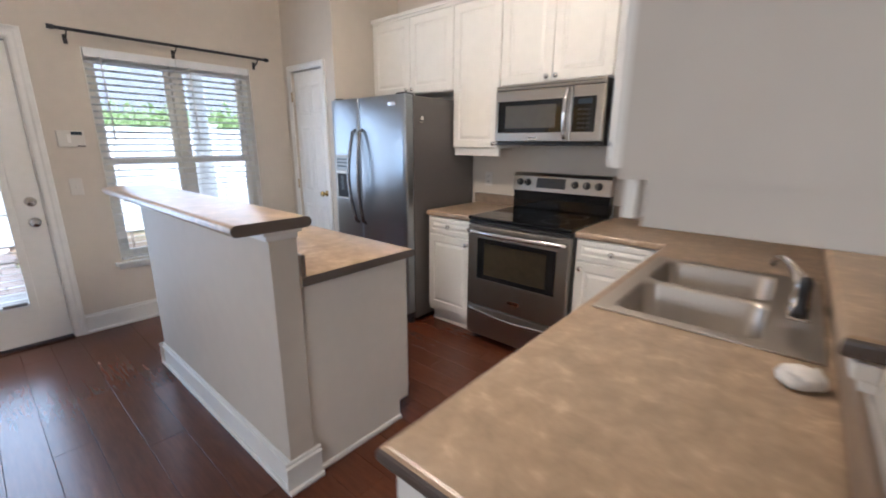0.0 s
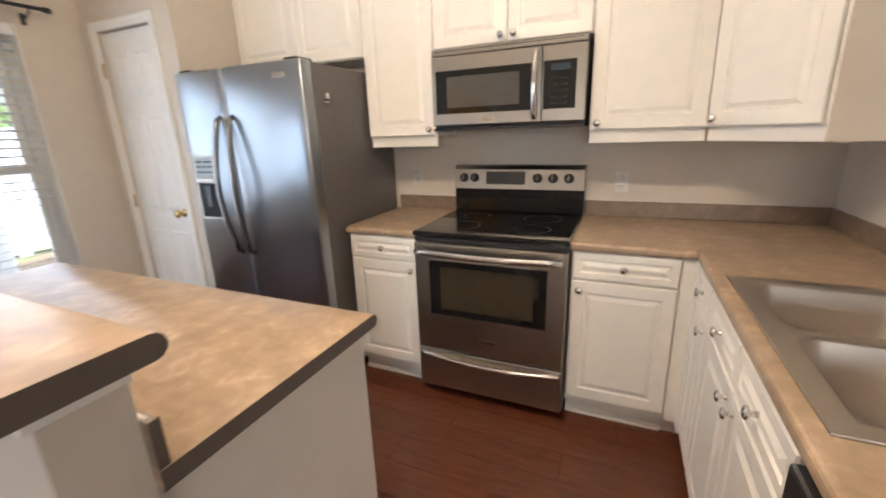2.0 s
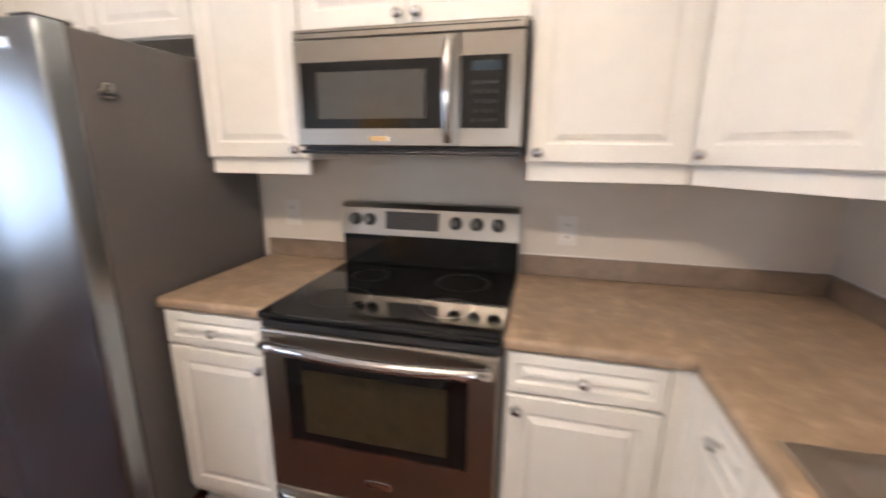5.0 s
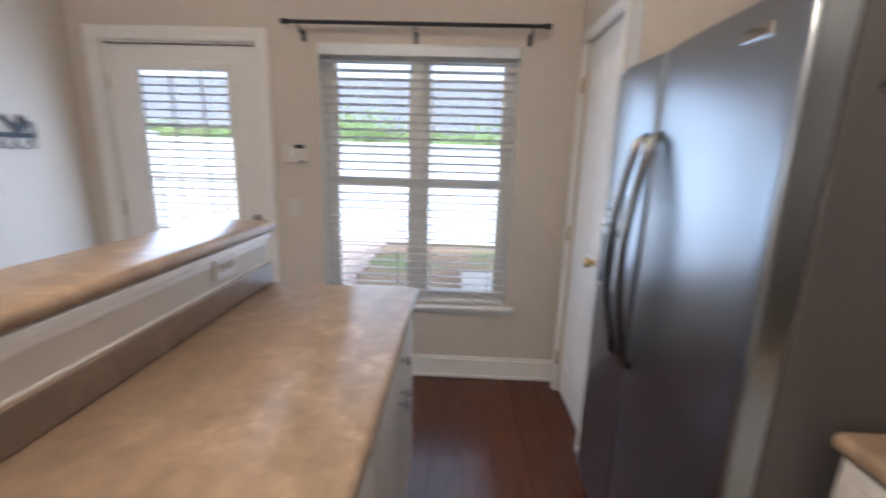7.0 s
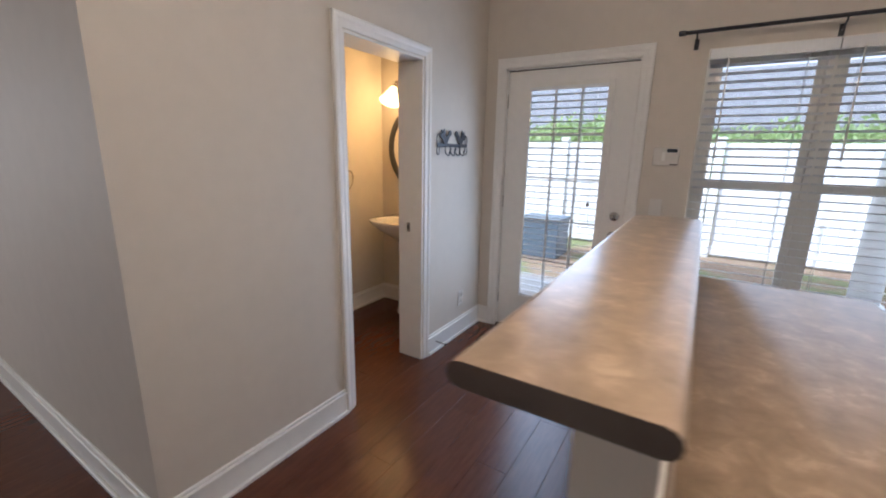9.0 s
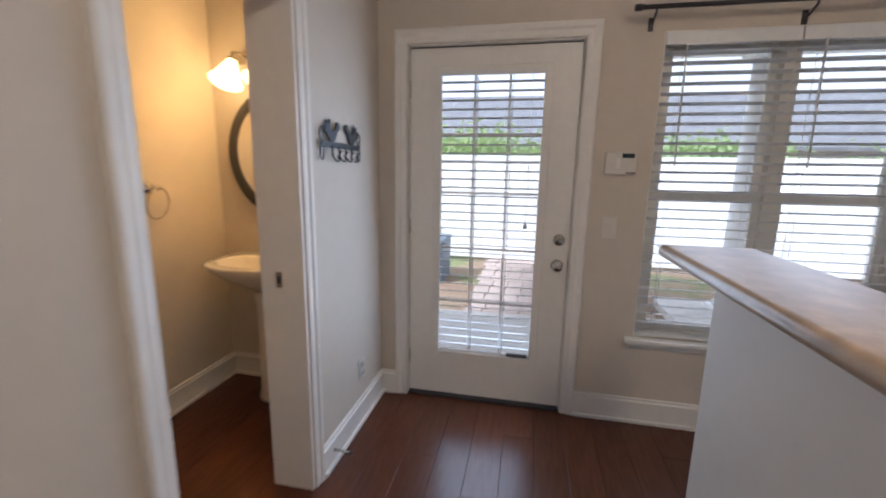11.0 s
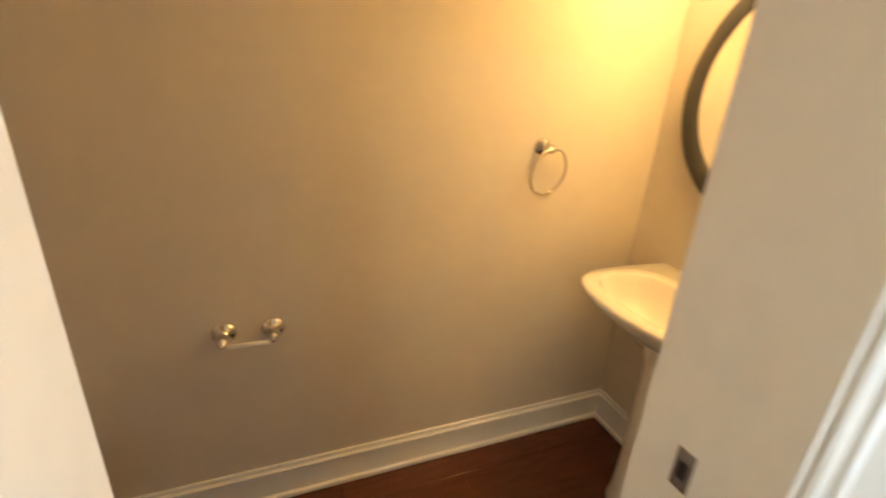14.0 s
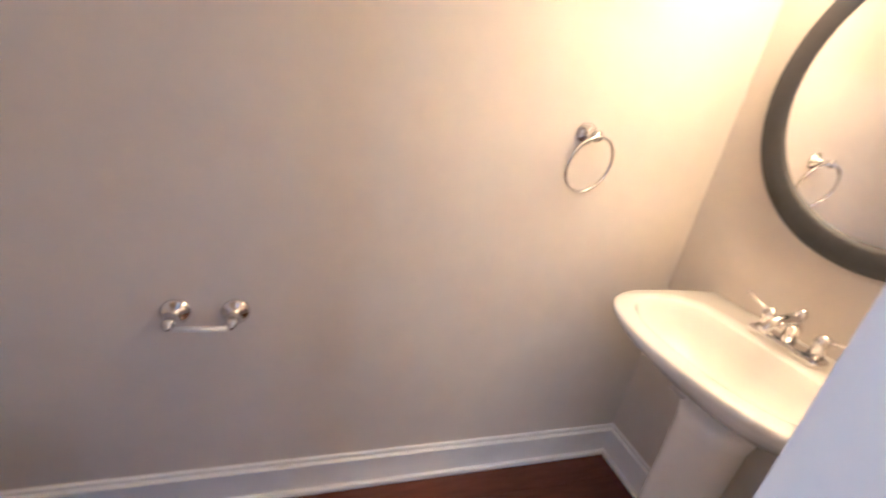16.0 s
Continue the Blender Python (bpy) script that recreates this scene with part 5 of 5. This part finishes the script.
tr = thing("towel_ring", pose(-0.670, BY, 1.254), "polished chrome towel ring on the bathroom wall", "towel ring")
part("rosette", lathe([(0, 0), (0.031, 0), (0.031, 0.005), (0.025, 0.009), (0.022, 0.014), (0.012, 0.018), (0.011, 0.05), (0.016, 0.056), (0, 0.06)], 22, Matrix.Rotation(radians(-90), 4, "X")), CHROME, tr)
part("ring", tube(bmesh.new(), [(0.078 * math.sin(a), 0.045 + 0.012 * math.cos(a), -0.078 + 0.078 * math.cos(a)) for a in [2 * math.pi * i / 40 for i in range(40)]], 0.0048, 10, closed=True), CHROME, tr, at=pose(0, 0, 0, 0, 0, 10))
tp = thing("paper_holder", pose(0.288, BY, 0.692), "polished chrome toilet paper holder, empty", "paper holder")
for s in (-1, 1):
    part("rosette", lathe([(0, 0), (0.035, 0), (0.035, 0.005), (0.029, 0.009), (0.024, 0.014), (0.012, 0.019), (0.010, 0.05), (0.014, 0.062), (0, 0.066)], 22, Matrix.Translation((s * 0.068, 0, 0)) @ Matrix.Rotation(radians(-90), 4, "X")), CHROME, tp)
    part("arm", tube(bmesh.new(), [(s * 0.068, 0.055, 0.0), (s * 0.068, 0.062, -0.006), (s * 0.066, 0.064, -0.012)], 0.0085, 8), CHROME, tp)
part("roller", tube(bmesh.new(), [(-0.058, 0.064, -0.012), (0.058, 0.064, -0.012)], 0.0068, 12), PLATE, tp, "white spring roller")

tl = thing("toilet", pose(BX, 1.755, 0), "white ceramic toilet with the lid down", "toilet")


def egg(cx, a, b, z, n=36, blunt=1.0):
    return [(cx - a * math.cos(2 * math.pi * i / n) * (1.0 if math.cos(2 * math.pi * i / n) > 0 else blunt), b * math.sin(2 * math.pi * i / n), z) for i in range(n)]


part("bowl", smooth(rings([egg(-0.32, 0.20, 0.10, 0.0), egg(-0.32, 0.19, 0.095, 0.06), egg(-0.33, 0.17, 0.10, 0.18), egg(-0.36, 0.21, 0.145, 0.30), egg(-0.38, 0.245, 0.175, 0.375), egg(-0.38, 0.25, 0.178, 0.395)])), CERAM, tl)
part("seat", smooth(rings([egg(-0.38, 0.250, 0.180, 0.397, blunt=0.75), egg(-0.38, 0.258, 0.186, 0.405, blunt=0.75), egg(-0.38, 0.255, 0.184, 0.416, blunt=0.75)])), CERAM, tl)
part("lid", smooth(rings([egg(-0.38, 0.252, 0.181, 0.4165, blunt=0.78), egg(-0.38, 0.257, 0.185, 0.424, blunt=0.78), egg(-0.38, 0.252, 0.181, 0.434, blunt=0.78), egg(-0.38, 0.18, 0.12, 0.441, blunt=0.78), egg(-0.38, 0.05, 0.03, 0.443, blunt=0.78)])), CERAM, tl, "closed glossy white lid")
part("tank", boxes((-0.168, -0.215, 0.40, -0.005, 0.215, 0.71), bevel=0.025), CERAM, tl)
part("tank_lid", boxes((-0.180, -0.225, 0.7105, -0.003, 0.225, 0.752), bevel=0.012), CERAM, tl)
part("neck", boxes((-0.26, -0.11, 0.20, -0.01, 0.11, 0.3995), bevel=0.03), CERAM, tl)
part("flush_lever", tube(bmesh.new(), [(-0.170, 0.15, 0.66), (-0.184, 0.15, 0.66), (-0.186, 0.09, 0.652)], 0.006, 8), CHROME, tl)

# ---- outside ----
OZ = -0.16
structure("ground", boxes((-900, -900, OZ - 0.5, WO - 0.002, 900, OZ), (WO - 0.002, -900, OZ - 0.5, 900, FARY - 0.21, OZ)), GRASS, "patchy lawn with brown mulch behind the house", "ground")
structure("pavement", boxes((-3.0, 1.0, OZ - 0.1, WO - 0.004, 7.6, OZ + 0.09), (-4.0, 4.7, OZ - 0.1, -3.0, 7.6, OZ + 0.09)), CONC, "pale concrete porch slab outside the door", "porch slab")
wk = thing("garden_path", pose(-3.01, 2.95, OZ), "pinkish concrete paver path across the lawn", "path", kind="structure")
pvm = mesh_of("paver", boxes((-0.145, -0.095, 0.0, 0.145, 0.095, 0.03), bevel=0.006), PAVER)
for i in range(11):
    for j in range(4):
        share("paver", pvm, wk, pose(-0.16 - i * 0.30, -0.30 + j * 0.20 + 0.03 * math.sin(i * 2.1), 0.0, 0, 0, 1.5 * math.sin(i * 3 + j * 5)))
pc = thing("porch_column", pose(-3.67, 5.35, OZ + 0.09), "tapered round white porch column on a square base", "column")
part("base", boxes((-0.17, -0.17, 0.0, 0.17, 0.17, 0.06), bevel=0.008), FENCE, pc)
part("torus", lathe([(0, 0.06), (0.155, 0.06), (0.165, 0.08), (0.155, 0.105), (0.13, 0.12), (0, 0.12)], 28), FENCE, pc)
part("shaft", lathe([(0, 0.12), (0.125, 0.12), (0.123, 0.8), (0.10, 2.55), (0, 2.55)], 28), FENCE, pc)
part("capital", boxes((-0.15, -0.15, 2.55, 0.15, 0.15, 2.62), bevel=0.01), FENCE, pc)
structure("porch_roof", boxes((-3.87, 1.0, 2.555, -3.47, 7.6, 2.80), (-3.87, 1.0, 2.80, WO - 0.004, 7.6, 2.9)), FENCE, "white porch ceiling and header beam", "porch roof")
fn = thing("garden_fence", pose(-6.0, 0, OZ), "white vinyl privacy fence behind the lawn", "fence", kind="structure")
pm = mesh_of("post", boxes((-0.06, -0.06, 0, 0.06, 0.06, 1.86), (-0.07, -0.07, 1.86, 0.07, 0.07, 1.89), bevel=0.005), FENCE)
bdm = mesh_of("board", boxes((-0.012, -0.073, 0.10, 0.012, 0.073, 1.72), bevel=0.004), FENCE)
rlm = mesh_of("rail", boxes((-0.025, 0.06, 1.715, 0.025, 2.34, 1.80), (-0.025, 0.06, 0.05, 0.025, 2.34, 0.17), bevel=0.004), FENCE)
for i in range(11):
    y = -8.0 + i * 2.4
    share("post", pm, fn, pose(0, y, 0))
    if i < 10:
        share("rail", rlm, fn, pose(0, y, 0))
        for k in range(15):
            share("board", bdm, fn, pose(0, y + 0.15 + k * 0.15, 0))
sb = thing("storage_box", pose(-4.6, 1.98, OZ), "blue-grey plastic outdoor storage box on the lawn", "storage box")
part("body", boxes((-0.30, -0.55, 0.0, 0.30, 0.10, 0.55), bevel=0.015), SLATEBLUE, sb)
part("lid", boxes((-0.315, -0.565, 0.5505, 0.315, 0.115, 0.61), bevel=0.02), SLATEBLUE, sb)
nb = thing("neighbour_house", pose(-26, 4, OZ), "low neighbouring house with a grey shingle roof", "house")
part("wall", boxes((-6, -22, 0, 0.0, 22, 3.1)), SIDING, nb)
part("roof", rings([[(1.0, -23, 2.95), (1.0, 23, 2.95), (1.0, 23, 3.15), (1.0, -23, 3.15)], [(-3.5, -23, 6.6), (-3.5, 23, 6.6), (-3.5, 23, 6.8), (-3.5, -23, 6.8)], [(-8, -23, 2.95), (-8, 23, 2.95), (-8, 23, 3.15), (-8, -23, 3.15)]]), ROOF, nb)


def tree(x, y, h, r, seed):
    rnd = random.Random(seed)
    ob = thing("tree", pose(x, y, OZ), "leafy green tree behind the white fence", "tree", "trees behind the fence")
    tb = tube(bmesh.new(), [(0, 0, 0), (0.03, 0.02, h * 0.3), (0.0, 0.06, h * 0.55), (0.05, 0.0, h * 0.8)], [0.16, 0.12, 0.09, 0.03], 8)
    for k in range(5):
        a = rnd.uniform(0, 6.28)
        tube(tb, [(0, 0.04, h * 0.42), (0.35 * r * math.cos(a), 0.35 * r * math.sin(a), h * 0.6), (0.8 * r * math.cos(a), 0.8 * r * math.sin(a), h * 0.72)], [0.06, 0.04, 0.015], 6)
    part("trunk", tb, BARK, ob)
    verts, faces = [], []
    clumps = [Vector((rnd.gauss(0, 0.45) * r, rnd.gauss(0, 0.45) * r, h * rnd.uniform(0.42, 0.98))) for _ in range(44)]
    for c in clumps:
        for _ in range(90):
            p = c + Vector((rnd.gauss(0, 1), rnd.gauss(0, 1), rnd.gauss(0, 0.5))) * 0.24 * r
            u = Vector((rnd.gauss(0, 1), rnd.gauss(0, 1), rnd.gauss(0, 1))).normalized()
            w = u.orthogonal().normalized()
            s = rnd.uniform(0.07, 0.13)
            n = len(verts)
            verts += [p - u * s, p + w * s * 0.45, p + u * s, p - w * s * 0.45]
            faces.append((n, n + 1, n + 2, n + 3))
    me = bpy.data.meshes.new("crown")
    me.from_pydata(verts, [], faces)
    me.materials.append(LEAF)
    crown = new("crown", me)
    crown.parent = ob


for i in range(13):
    tree(-11.5 - 2.2 * math.sin(i * 2.3), -9.0 + i * 2.1, 2.22 + 0.12 * math.sin(i * 1.7), 1.5 + 0.2 * math.cos(i), 40 + i)

# ---- floor planks ----
PL, PW = 1.22, 0.155
PLANKS = {}


def plank_mesh(length):
    if length not in PLANKS:
        PLANKS[length] = mesh_of("plank", boxes((0.0005, 0.0005, -0.0118, length - 0.0005, PW - 0.0005, 0.0), bevel=0.0011), PLANK)
    return PLANKS[length]


rest = bmesh.new()
row, count, py = 0, 0, BY - 0.03
while py < NY - 0.02:
    stop = BX + 0.05 if py < SY2 - 0.08 else FARX
    px, cut = WX - 0.005, PL * (1, 0.62, 0.24, 0.86, 0.44)[row % 5]
    while px < stop - 0.02:
        length = round(min(cut, stop - px), 3)
        if count < 295 and px < 2.4 and not (py > 5.4 or (3.9 < py < 4.25 and 0 < px < 1)):
            share("plank", plank_mesh(length), floor, pose(px, py, 0.0))
            count += 1
        else:
            box(rest, px + 0.0006, py + 0.0006, -0.0118, px + length - 0.0006, py + PW - 0.0006, 0.0)
        px, cut = px + length, PL
    py, row = py + PW, row + 1
py = FARY
while py < SY2 + 0.1:
    px = HX - 0.1
    while px < FARX and py < SY2 - 0.03:
        box(rest, px + 0.0006, py + 0.0006, -0.0118, min(px + PL, FARX) - 0.0006, py + PW - 0.0006, -0.0003)
        px += PL
    py += PW
tagged(part("plank_rest", rest, PLANK, floor), kind="stuff")
